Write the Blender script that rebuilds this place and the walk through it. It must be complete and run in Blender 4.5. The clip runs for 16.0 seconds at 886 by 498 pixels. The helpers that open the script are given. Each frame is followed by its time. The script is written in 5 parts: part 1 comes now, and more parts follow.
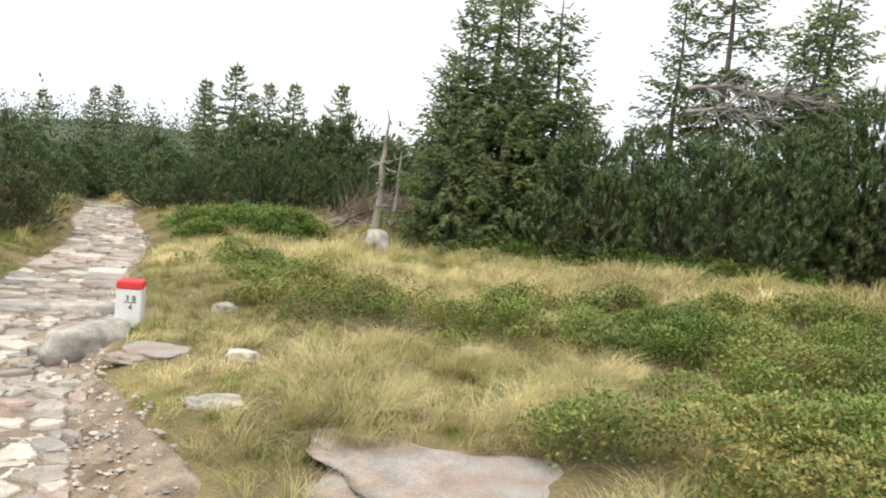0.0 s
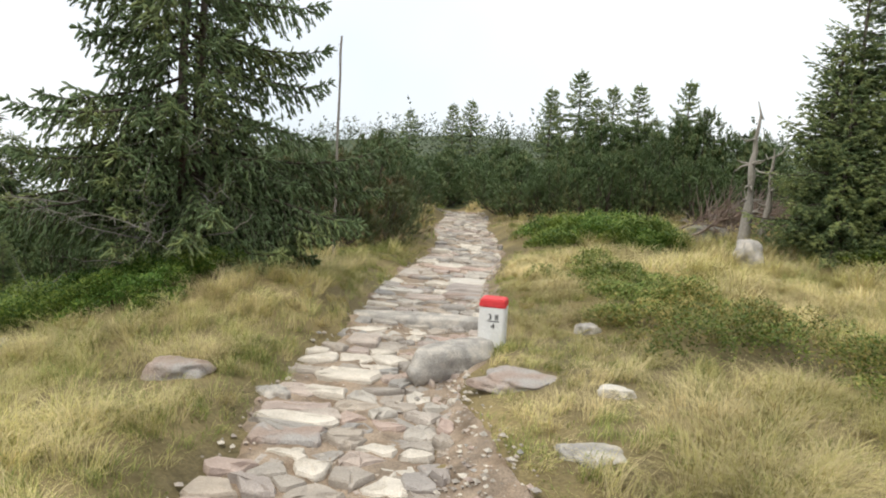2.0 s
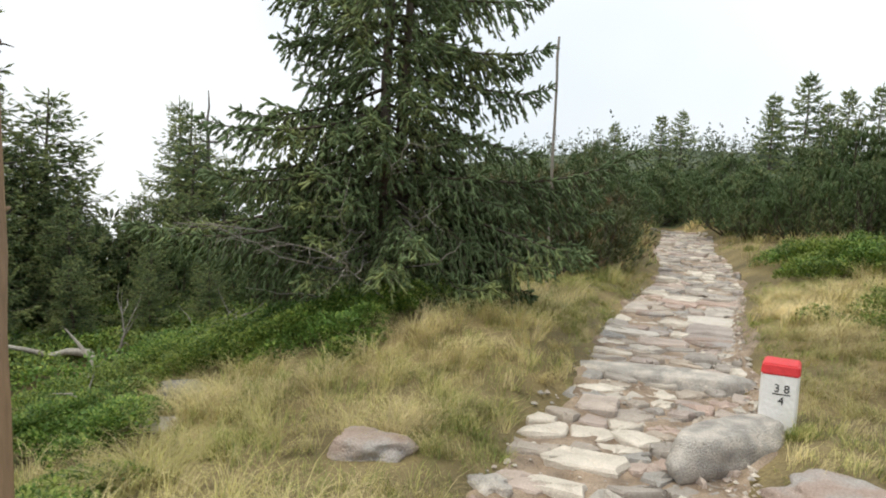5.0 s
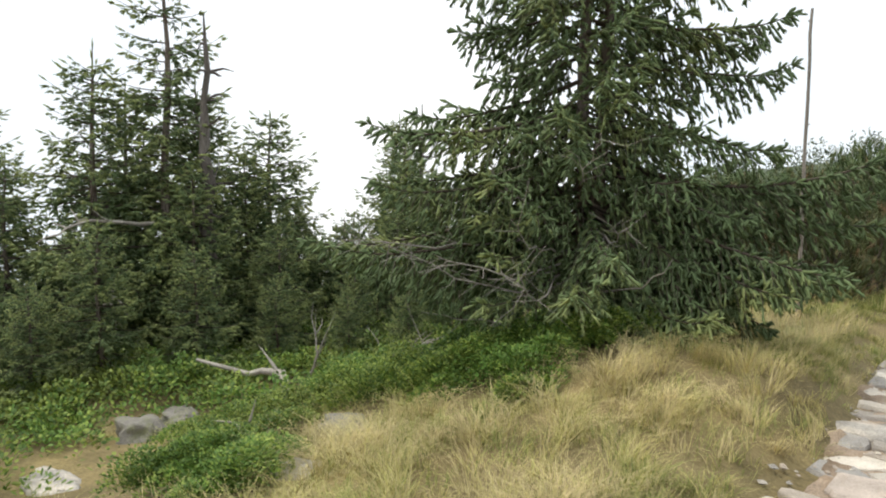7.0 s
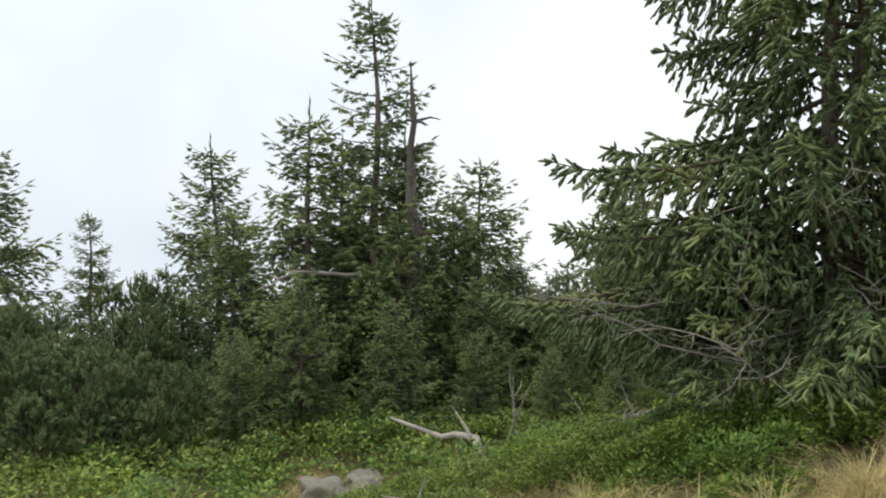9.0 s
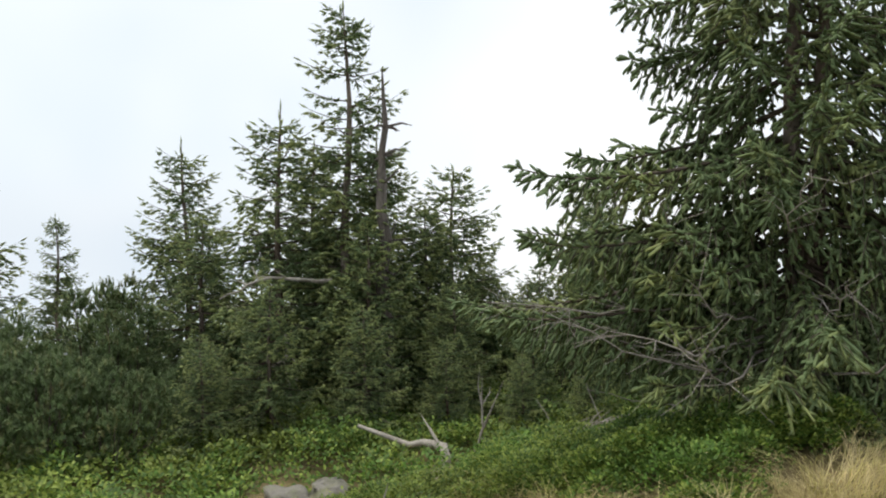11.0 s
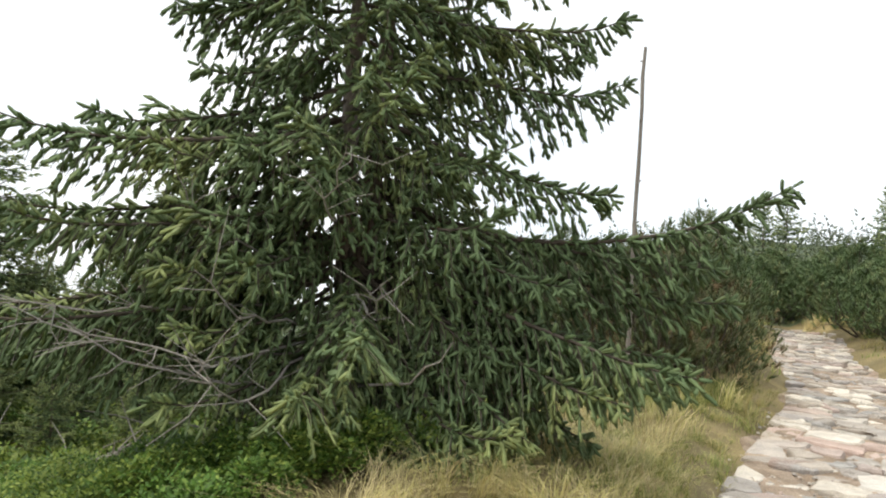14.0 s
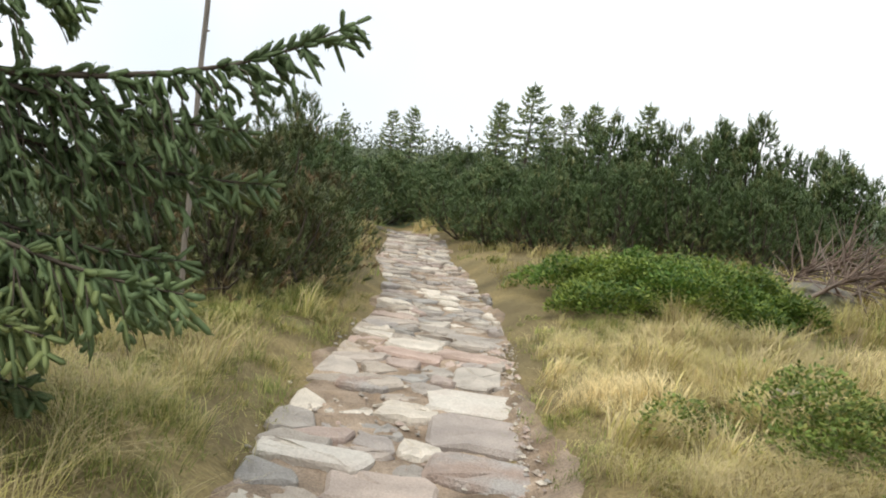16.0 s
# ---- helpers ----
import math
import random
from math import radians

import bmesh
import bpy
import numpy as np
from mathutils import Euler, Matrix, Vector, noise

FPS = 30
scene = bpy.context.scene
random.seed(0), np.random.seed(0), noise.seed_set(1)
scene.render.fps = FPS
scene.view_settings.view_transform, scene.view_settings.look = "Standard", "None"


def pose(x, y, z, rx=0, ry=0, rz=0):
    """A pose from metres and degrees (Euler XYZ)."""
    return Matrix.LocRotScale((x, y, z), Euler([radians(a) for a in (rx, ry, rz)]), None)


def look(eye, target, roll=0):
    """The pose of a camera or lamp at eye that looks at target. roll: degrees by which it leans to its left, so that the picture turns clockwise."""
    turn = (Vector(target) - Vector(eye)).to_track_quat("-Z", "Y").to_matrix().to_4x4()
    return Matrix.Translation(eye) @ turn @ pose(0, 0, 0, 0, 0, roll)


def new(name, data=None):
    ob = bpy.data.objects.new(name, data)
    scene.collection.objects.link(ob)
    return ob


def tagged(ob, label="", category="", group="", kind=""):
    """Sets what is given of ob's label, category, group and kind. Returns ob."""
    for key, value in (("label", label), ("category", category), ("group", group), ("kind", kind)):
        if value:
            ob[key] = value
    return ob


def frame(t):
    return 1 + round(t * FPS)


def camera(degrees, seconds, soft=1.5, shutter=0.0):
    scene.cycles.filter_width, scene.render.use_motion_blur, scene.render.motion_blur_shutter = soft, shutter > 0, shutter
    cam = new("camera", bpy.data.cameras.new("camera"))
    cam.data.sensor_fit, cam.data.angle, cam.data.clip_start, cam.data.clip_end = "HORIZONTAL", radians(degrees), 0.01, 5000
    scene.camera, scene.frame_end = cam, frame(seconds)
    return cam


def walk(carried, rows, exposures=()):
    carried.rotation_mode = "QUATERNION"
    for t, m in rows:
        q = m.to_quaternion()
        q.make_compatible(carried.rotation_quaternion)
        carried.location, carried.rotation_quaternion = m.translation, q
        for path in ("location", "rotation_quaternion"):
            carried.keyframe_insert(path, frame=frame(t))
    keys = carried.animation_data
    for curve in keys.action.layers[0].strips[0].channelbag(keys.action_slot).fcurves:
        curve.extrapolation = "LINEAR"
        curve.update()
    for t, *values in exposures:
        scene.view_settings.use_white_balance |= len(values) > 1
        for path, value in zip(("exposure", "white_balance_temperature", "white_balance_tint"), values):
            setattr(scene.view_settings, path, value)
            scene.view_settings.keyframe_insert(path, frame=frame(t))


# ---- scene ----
cam = camera(60.3, 16.0, soft=2.0)
# seconds, place, yaw, pitch, roll
ROWS = [
    (0.0, 0.0, 0.0, 1.65, 1.11, -5.09, -5.67),
    (0.5, -0.06, 0.211, 1.63, 6.5, -5.47, -5.25),
    (1.0, -0.143, 0.387, 1.642, 14.14, -6.19, -5.82),
    (1.5, -0.309, 0.552, 1.652, 19.52, -6.59, -4.82),
    (2.0, -0.411, 0.694, 1.653, 26.23, -6.75, -3.34),
    (2.5, -0.468, 0.876, 1.669, 31.98, -6.93, -3.4),
    (3.0, -0.596, 1.019, 1.653, 35.95, -6.61, -2.88),
    (3.5, -0.765, 1.114, 1.677, 38.3, -6.35, -2.49),
    (6.0, -1.604, 2.175, 1.621, 47.12, -6.15, -1.61),
    (6.5, -1.68, 2.409, 1.625, 54.28, -6.65, -0.91),
    (7.0, -1.799, 2.681, 1.567, 59.08, -5.41, -0.4),
    (7.5, -1.901, 2.882, 1.601, 63.36, -4.86, -0.53),
    (8.0, -2.048, 3.127, 1.555, 68.71, -3.55, -0.31),
    (8.5, -2.174, 3.246, 1.564, 74.43, -2.6, 0.3),
    (9.0, -2.355, 3.291, 1.548, 76.67, -1.68, 0.54),
    (11.5, -2.381, 3.395, 1.542, 73.48, -0.72, 0.05),
    (12.0, -2.437, 3.4, 1.535, 68.9, -1.37, -0.57),
    (12.5, -2.503, 3.537, 1.51, 67.35, -1.51, -1.1),
    (13.0, -2.611, 3.798, 1.507, 64.04, -1.37, -2.11),
    (13.5, -2.803, 4.025, 1.46, 54.4, -0.37, -3.31),
    (14.0, -2.912, 4.289, 1.437, 47.62, 0.0, -3.47),
    (14.5, -2.977, 4.629, 1.406, 43.76, 0.15, -3.99),
    (15.0, -3.019, 4.99, 1.394, 34.08, -2.17, -6.5),
    (15.5, -3.121, 5.325, 1.376, 23.76, -4.04, -7.3),
    (16.0, -3.232, 5.732, 1.333, 21.03, -5.05, -7.31),
]
EXPOSURES = [(0.0, 0.35), (1.5, 0.15), (3.5, 0.0), (6.0, 0.05), (7.5, 0.3), (8.0, 0.3), (9.0, 0.0), (12.5, 0.0), (13.5, 0.3), (14.0, 0.35), (15.0, 0.2), (16.0, 0.1)]
walk(cam, [(t, pose(x, y, z, 90 + pitch, roll, yaw)) for t, x, y, z, yaw, pitch, roll in ROWS], EXPOSURES)

# ---- light and sky ----
world = bpy.data.worlds.new("overcast_sky")
scene.world = world
world.use_nodes = True
wn, wl = world.node_tree.nodes, world.node_tree.links
wn.clear()
w_out = wn.new("ShaderNodeOutputWorld")
w_bg = wn.new("ShaderNodeBackground")
w_sky = wn.new("ShaderNodeTexSky")
w_sky.sky_type, w_sky.sun_disc = "NISHITA", False
w_sky.sun_elevation, w_sky.sun_rotation = radians(50), radians(-130)
w_sky.air_density, w_sky.dust_density = 1.0, 3.0
w_co = wn.new("ShaderNodeTexCoord")
w_no = wn.new("ShaderNodeTexNoise")
w_no.inputs["Scale"].default_value, w_no.inputs["Detail"].default_value = 1.6, 3.0
w_ramp = wn.new("ShaderNodeValToRGB")
w_ramp.color_ramp.elements[0].position, w_ramp.color_ramp.elements[0].color = 0.35, (7.2, 8.0, 8.8, 1)
w_ramp.color_ramp.elements[1].position, w_ramp.color_ramp.elements[1].color = 0.62, (9.9, 10.05, 10.1, 1)
w_mix = wn.new("ShaderNodeMixRGB")
w_mix.inputs[0].default_value = 0.9
w_bg.inputs[1].default_value = 0.118
wl.new(w_co.outputs["Generated"], w_no.inputs["Vector"])
wl.new(w_no.outputs[0], w_ramp.inputs[0])
wl.new(w_sky.outputs[0], w_mix.inputs[1])
wl.new(w_ramp.outputs[0], w_mix.inputs[2])
wl.new(w_mix.outputs[0], w_bg.inputs[0])
wl.new(w_bg.outputs[0], w_out.inputs[0])

sun = new("sun", bpy.data.lights.new("sun", "SUN"))
sun.data.energy, sun.data.angle, sun.data.color = 2.3, radians(35), (1.0, 0.94, 0.8)
sun.matrix_world = look((0, 0, 30), (8, 12, -6))


# ---- materials ----
def material(name, base, rough=0.8, spread=0.25, scale=8.0, fine=60.0, bump=0.3, per="", second=None, second_scale=1.5,
             second_at=0.55, metal=0.0, translucent=0.0, stretch=(1, 1, 1)):
    """Base colour with two scales of variation, an optional second colour in patches, relief, and variation per object or island."""
    m = bpy.data.materials.new(name)
    m.use_nodes = True
    n, l = m.node_tree.nodes, m.node_tree.links
    b = n["Principled BSDF"]
    b.inputs["Roughness"].default_value, b.inputs["Metallic"].default_value = rough, metal
    b.inputs["Specular IOR Level"].default_value = 0.3
    co = n.new("ShaderNodeTexCoord")
    mp = n.new("ShaderNodeMapping")
    mp.inputs["Scale"].default_value = stretch
    l.new(co.outputs["Object"], mp.inputs[0])

    def noise_node(s, detail=4.0):
        t = n.new("ShaderNodeTexNoise")
        t.inputs["Scale"].default_value, t.inputs["Detail"].default_value = s, detail
        l.new(mp.outputs[0], t.inputs["Vector"])
        return t

    def ramp(src, lo, hi, a, c):
        r = n.new("ShaderNodeMapRange")
        r.inputs[1].default_value, r.inputs[2].default_value, r.inputs[3].default_value, r.inputs[4].default_value = lo, hi, a, c
        l.new(src, r.inputs[0])
        return r.outputs[0]

    colour = None
    rgb = n.new("ShaderNodeRGB")
    rgb.outputs[0].default_value = (*base, 1)
    colour = rgb.outputs[0]
    if second:
        mx = n.new("ShaderNodeMixRGB")
        mx.inputs[2].default_value = (*second, 1)
        l.new(colour, mx.inputs[1])
        src = noise_node(second_scale, 3.0).outputs[0]
        if per == "island":
            g = n.new("ShaderNodeNewGeometry")
            add = n.new("ShaderNodeMath")
            add.operation = "ADD"
            l.new(src, add.inputs[0])
            l.new(ramp(g.outputs["Random Per Island"], 0, 1, -0.25, 0.25), add.inputs[1])
            src = add.outputs[0]
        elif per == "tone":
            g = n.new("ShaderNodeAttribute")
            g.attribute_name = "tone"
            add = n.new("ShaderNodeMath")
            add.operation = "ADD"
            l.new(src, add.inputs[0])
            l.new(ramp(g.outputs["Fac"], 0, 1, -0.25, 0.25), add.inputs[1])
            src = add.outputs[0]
        elif per == "object":
            o = n.new("ShaderNodeObjectInfo")
            add = n.new("ShaderNodeMath")
            add.operation = "ADD"
            l.new(src, add.inputs[0])
            l.new(ramp(o.outputs["Random"], 0, 1, -0.3, 0.3), add.inputs[1])
            src = add.outputs[0]
        l.new(ramp(src, second_at - 0.12, second_at + 0.12, 0, 1), mx.inputs[0])
        colour = mx.outputs[0]

    def scaled(c, f):
        mx = n.new("ShaderNodeMixRGB")
        mx.blend_type, mx.inputs[0].default_value = "MULTIPLY", 1.0
        l.new(c, mx.inputs[1])
        l.new(f, mx.inputs[2])
        return mx.outputs[0]

    colour = scaled(colour, ramp(noise_node(scale).outputs[0], 0.3, 0.7, 1 - spread, 1 + spread))
    f2 = noise_node(fine, 2.0)
    colour = scaled(colour, ramp(f2.outputs[0], 0.3, 0.7, 1 - spread * 0.7, 1 + spread * 0.7))
    if per == "object":
        o = n.new("ShaderNodeObjectInfo")
        colour = scaled(colour, ramp(o.outputs["Random"], 0, 1, 1 - spread, 1 + spread))
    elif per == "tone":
        # tone scales brightness shoot by shoot; in dwarf pines it holds inner shade too
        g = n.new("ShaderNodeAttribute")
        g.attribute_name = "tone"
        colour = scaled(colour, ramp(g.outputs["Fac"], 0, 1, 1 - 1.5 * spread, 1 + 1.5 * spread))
    elif per == "island":
        g = n.new("ShaderNodeNewGeometry")
        colour = scaled(colour, ramp(g.outputs["Random Per Island"], 0, 1, 1 - 1.4 * spread, 1 + 1.4 * spread))
    l.new(colour, b.inputs["Base Color"])
    if bump:
        bp = n.new("ShaderNodeBump")
        bp.inputs["Strength"].default_value, bp.inputs["Distance"].default_value = bump, 0.02
        l.new(f2.outputs[0], bp.inputs["Height"])
        l.new(bp.outputs[0], b.inputs["Normal"])
    if translucent:
        tr = n.new("ShaderNodeBsdfTranslucent")
        ms = n.new("ShaderNodeMixShader")
        ms.inputs[0].default_value = translucent
        l.new(colour, tr.inputs[0])
        l.new(b.outputs[0], ms.inputs[1])
        l.new(tr.outputs[0], ms.inputs[2])
        l.new(ms.outputs[0], n["Material Output"].inputs[0])
    return m


M_SOIL = material("heath_soil", (0.15, 0.12, 0.06), 0.95, 0.35, 1.2, 40, 0.8, second=(0.25, 0.195, 0.09), second_scale=0.8)
M_FAR_HEATH = material("far_dwarf_pine_cover", (0.045, 0.065, 0.03), 0.9, 0.3, 0.3, 4, 0.6, second=(0.065, 0.078, 0.035), second_scale=0.1)
M_TRACK = material("trodden_gravelly_earth", (0.36, 0.28, 0.21), 0.95, 0.35, 5.0, 90, 1.0, second=(0.24, 0.175, 0.12), second_scale=4)


def slab_material(name, per):
    """Granite flags: beige, grey, pale and pink stones, told apart by a random number, with speckle, stains and relief."""
    m = material(name, (0.4, 0.35, 0.3), 0.8, 0.2, 5.0, 110, 0.6)
    n, l = m.node_tree.nodes, m.node_tree.links
    src = n.new("ShaderNodeObjectInfo").outputs["Random"] if per == "object" else n.new("ShaderNodeNewGeometry").outputs["Random Per Island"]
    r = n.new("ShaderNodeValToRGB")
    r.color_ramp.interpolation = "LINEAR"
    e = r.color_ramp.elements
    e[0].position, e[0].color = 0.0, (0.34, 0.31, 0.28, 1)
    e[1].position, e[1].color = 1.0, (0.6, 0.54, 0.46, 1)
    for p, c in ((0.22, (0.45, 0.38, 0.31)), (0.42, (0.33, 0.315, 0.295)), (0.58, (0.47, 0.355, 0.3)), (0.74, (0.45, 0.41, 0.36)), (0.86, (0.64, 0.58, 0.5))):
        q = e.new(p)
        q.color = (*c, 1)
    l.new(src, r.inputs[0])
    base = next(x for x in n if x.bl_idname == "ShaderNodeRGB")
    for link in list(base.outputs[0].links):
        l.new(r.outputs[0], link.to_socket)
    return m


M_SLAB = slab_material("granite_flag", "object")
M_SLAB_FAR = slab_material("granite_flag_row", "island")
M_ROCK = material("weathered_granite", (0.38, 0.355, 0.325), 0.85, 0.28, 7.0, 90, 0.8, second=(0.5, 0.455, 0.4), second_scale=8.0)
M_MOSSROCK = material("mossy_granite", (0.24, 0.225, 0.2), 0.9, 0.28, 7.0, 90, 0.8, second=(0.14, 0.15, 0.07), second_scale=7.0, second_at=0.58)
M_PINK = material("pink_granite", (0.43, 0.33, 0.275), 0.85, 0.28, 5.0, 90, 0.8, second=(0.33, 0.305, 0.285), second_scale=4.5, second_at=0.5)
M_PALE = material("pale_granite", (0.6, 0.56, 0.5), 0.8, 0.15, 3.0, 70, 0.5, second=(0.48, 0.43, 0.38), second_scale=4.0)
M_STRAW = material("dry_grass", (0.67, 0.56, 0.31), 0.7, 0.3, 0.6, 9, 0.0, per="island", second=(0.36, 0.33, 0.12), second_scale=0.9, translucent=0.25)
M_GRASS = material("green_grass", (0.24, 0.3, 0.075), 0.65, 0.32, 0.6, 9, 0.0, per="island", second=(0.4, 0.36, 0.15), second_scale=1.1, translucent=0.3)
M_BILB = material("bilberry_leaf", (0.1, 0.19, 0.034), 0.55, 0.35, 0.8, 9, 0.0, per="island", second=(0.18, 0.225, 0.045), second_scale=0.9, translucent=0.3)
M_HEATH = material("heath_leaf", (0.155, 0.22, 0.046), 0.55, 0.36, 0.8, 9, 0.0, per="island", second=(0.25, 0.2, 0.07), second_scale=0.9, second_at=0.64, translucent=0.25)
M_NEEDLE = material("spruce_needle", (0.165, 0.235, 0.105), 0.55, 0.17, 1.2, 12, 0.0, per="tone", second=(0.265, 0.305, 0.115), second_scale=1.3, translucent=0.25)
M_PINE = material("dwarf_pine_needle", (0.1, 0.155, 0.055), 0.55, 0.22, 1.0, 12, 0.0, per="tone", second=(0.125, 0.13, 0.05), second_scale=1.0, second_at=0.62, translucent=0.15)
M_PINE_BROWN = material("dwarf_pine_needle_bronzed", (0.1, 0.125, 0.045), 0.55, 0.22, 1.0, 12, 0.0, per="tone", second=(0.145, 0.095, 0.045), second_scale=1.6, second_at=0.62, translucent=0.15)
M_FAR = material("far_conifer", (0.075, 0.105, 0.055), 0.7, 0.3, 0.2, 3, 0.0, per="island", second=(0.1, 0.115, 0.06), second_scale=0.1)
M_BARK = material("spruce_bark", (0.12, 0.09, 0.07), 0.95, 0.3, 6, 50, 0.9, second=(0.22, 0.19, 0.165), second_scale=3, stretch=(1, 1, 0.4))
M_SNAG = material("dark_weathered_snag", (0.105, 0.088, 0.076), 0.95, 0.3, 6, 50, 0.9, second=(0.2, 0.18, 0.165), second_scale=4, stretch=(1, 1, 0.3))
M_TWIG = material("brown_twig_bark", (0.085, 0.068, 0.052), 0.9, 0.25, 6, 40, 0.4)
M_DEAD = material("bleached_dead_wood", (0.36, 0.33, 0.29), 0.85, 0.25, 5, 60, 0.6, second=(0.28, 0.25, 0.22), second_scale=4, stretch=(1, 1, 0.3))
M_GREYWOOD = material("grey_dead_twigs", (0.27, 0.245, 0.22), 0.9, 0.25, 5, 60, 0.4)
M_BRUSH = material("reddish_dead_brushwood", (0.21, 0.155, 0.125), 0.9, 0.25, 5, 60, 0.4, second=(0.27, 0.235, 0.21), second_scale=3)
M_POLE = material("weathered_pole_wood", (0.3, 0.2, 0.12), 0.85, 0.22, 4, 45, 0.5, second=(0.21, 0.17, 0.14), second_scale=3, stretch=(1, 1, 0.15))
M_POLE_GREY = material("silvered_pole_wood", (0.26, 0.23, 0.2), 0.85, 0.2, 4, 45, 0.5, stretch=(1, 1, 0.15))
M_WHITE = material("white_painted_stone", (0.78, 0.77, 0.75), 0.6, 0.05, 6, 40, 0.25, second=(0.68, 0.66, 0.62), second_scale=7, second_at=0.66)
M_RED = material("red_painted_stone", (0.62, 0.045, 0.05), 0.55, 0.1, 6, 40, 0.25)
M_INK = material("black_paint", (0.03, 0.03, 0.03), 0.6, 0.1, 9, 40, 0.0)


# ---- mesh helpers ----
def np_mesh(name, verts, faces, mat, smooth=False, tone=None):
    """One mesh from arrays: verts (n, 3), faces (m, 3) or (m, 4); tone: one value that a whole shoot or tuft shares,
    random or graded by its place.
    """
    me = bpy.data.meshes.new(name)
    verts, faces = np.asarray(verts, np.float32), np.asarray(faces, np.int32)
    k = faces.shape[1]
    me.vertices.add(len(verts))
    me.vertices.foreach_set("co", verts.ravel())
    me.loops.add(faces.size)
    me.loops.foreach_set("vertex_index", faces.ravel())
    me.polygons.add(len(faces))
    me.polygons.foreach_set("loop_start", np.arange(0, faces.size, k, dtype=np.int32))
    me.polygons.foreach_set("use_smooth", np.full(len(faces), smooth))
    me.update(calc_edges=True)
    me.materials.append(mat)
    if tone is not None:
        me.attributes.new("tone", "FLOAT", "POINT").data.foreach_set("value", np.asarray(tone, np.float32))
    return me


def thing(name, label, category, loc=(0, 0, 0), group="", kind="", rz=0.0, scale=1.0):
    ob = tagged(new(name), label, category, group, kind)
    ob.location, ob.rotation_euler, ob.scale = loc, (0, 0, radians(rz)), (scale,) * 3
    return ob


def part(name, data, parent, label=""):
    ob = new(name, data)
    ob.parent = parent
    return tagged(ob, label)


def unit(v):
    return v / np.maximum(np.linalg.norm(v, axis=-1, keepdims=True), 1e-9)


def tubes(paths, sides=5):
    """Tapered tubes: paths is a list of (points (k, 3), radii (k,))."""
    V, Q, at = [], [], 0
    ang = np.arange(sides) * 2 * math.pi / sides
    for pts, rad in paths:
        pts, rad = np.asarray(pts, float), np.asarray(rad, float)
        d = unit(np.gradient(pts, axis=0))
        ref = np.where(np.abs(d[:, 2:3]) > 0.9, np.array([[1.0, 0, 0]]), np.array([[0, 0, 1.0]]))
        a = unit(np.cross(d, ref))
        b = np.cross(d, a)
        ring = pts[:, None] + rad[:, None, None] * (a[:, None] * np.cos(ang)[None, :, None] + b[:, None] * np.sin(ang)[None, :, None])
        V.append(ring.reshape(-1, 3))
        k = len(pts)
        i = np.arange(k - 1)[:, None] * sides + at
        j = np.arange(sides)[None]
        jn = (j + 1) % sides
        Q.append(np.stack([i + j, i + jn, i + jn + sides, i + j + sides], -1).reshape(-1, 4))
        at += k * sides
    return np.concatenate(V), np.concatenate(Q)


def needles(base, way, length, count, size, width, rng, lean=0.75):
    """Shoots set round with needles: each needle one thin triangle. base, way (s, 3); length (s,)."""
    s = len(base)
    way = unit(way)
    ref = np.where(np.abs(way[:, 2:3]) > 0.9, np.array([[1.0, 0, 0]]), np.array([[0, 0, 1.0]]))
    a = unit(np.cross(way, ref))
    b = np.cross(way, a)
    ang = rng.uniform(0, 2 * math.pi, (s, count))
    along = (np.arange(count)[None] + rng.uniform(0, 1, (s, count))) / count
    p = base[:, None] + way[:, None] * (along * length[:, None])[..., None]
    out = a[:, None] * np.cos(ang)[..., None] + b[:, None] * np.sin(ang)[..., None]
    side = -a[:, None] * np.sin(ang)[..., None] + b[:, None] * np.cos(ang)[..., None]
    ln = (size * rng.uniform(0.75, 1.2, (s, count)))[..., None]
    tip = p + (out + way[:, None] * lean) / math.sqrt(1 + lean * lean) * ln
    mid = p + (tip - p) * 0.35
    V = np.stack([p - side * width * 0.5, mid + side * width * 0.6, tip], 2).reshape(-1, 3)
    return V


def spindles(base, way, length, radius, rng, blunt=False):
    """The dense needle-clad body of each shoot: a slim three-sided spindle, blunt-ended where it is seen near."""
    n = len(base)
    way = unit(way)
    ref = np.where(np.abs(way[:, 2:3]) > 0.9, np.array([[1.0, 0, 0]]), np.array([[0, 0, 1.0]]))
    a = unit(np.cross(way, ref))
    b = np.cross(way, a)
    turn = rng.uniform(0, 2 * math.pi, n)
    V = [base]
    for place in ((0.2, 0.85) if blunt else (0.5,)):
        for k in range(3):
            g = turn + k * 2.0944
            V.append(base + way * (length * place * rng.uniform(0.85, 1.15, n))[:, None] + (a * np.cos(g)[:, None] + b * np.sin(g)[:, None]) * (radius * rng.uniform(0.75, 1.25, n))[:, None])
    V.append(base + way * (length * 1.05)[:, None])
    w = len(V)
    V = np.stack(V, 1).reshape(-1, 3)
    i = np.arange(n)[:, None] * w
    T = [i + [0, 2, 1], i + [0, 3, 2], i + [0, 1, 3]]
    if blunt:
        for p, q in ((1, 2), (2, 3), (3, 1)):
            T += [i + [p, q, q + 3], i + [p, q + 3, p + 3]]
        T += [i + [4, 5, 7], i + [5, 6, 7], i + [6, 4, 7]]
    else:
        T += [i + [1, 2, 4], i + [2, 3, 4], i + [3, 1, 4]]
    return V, np.concatenate(T, 1).reshape(-1, 3)


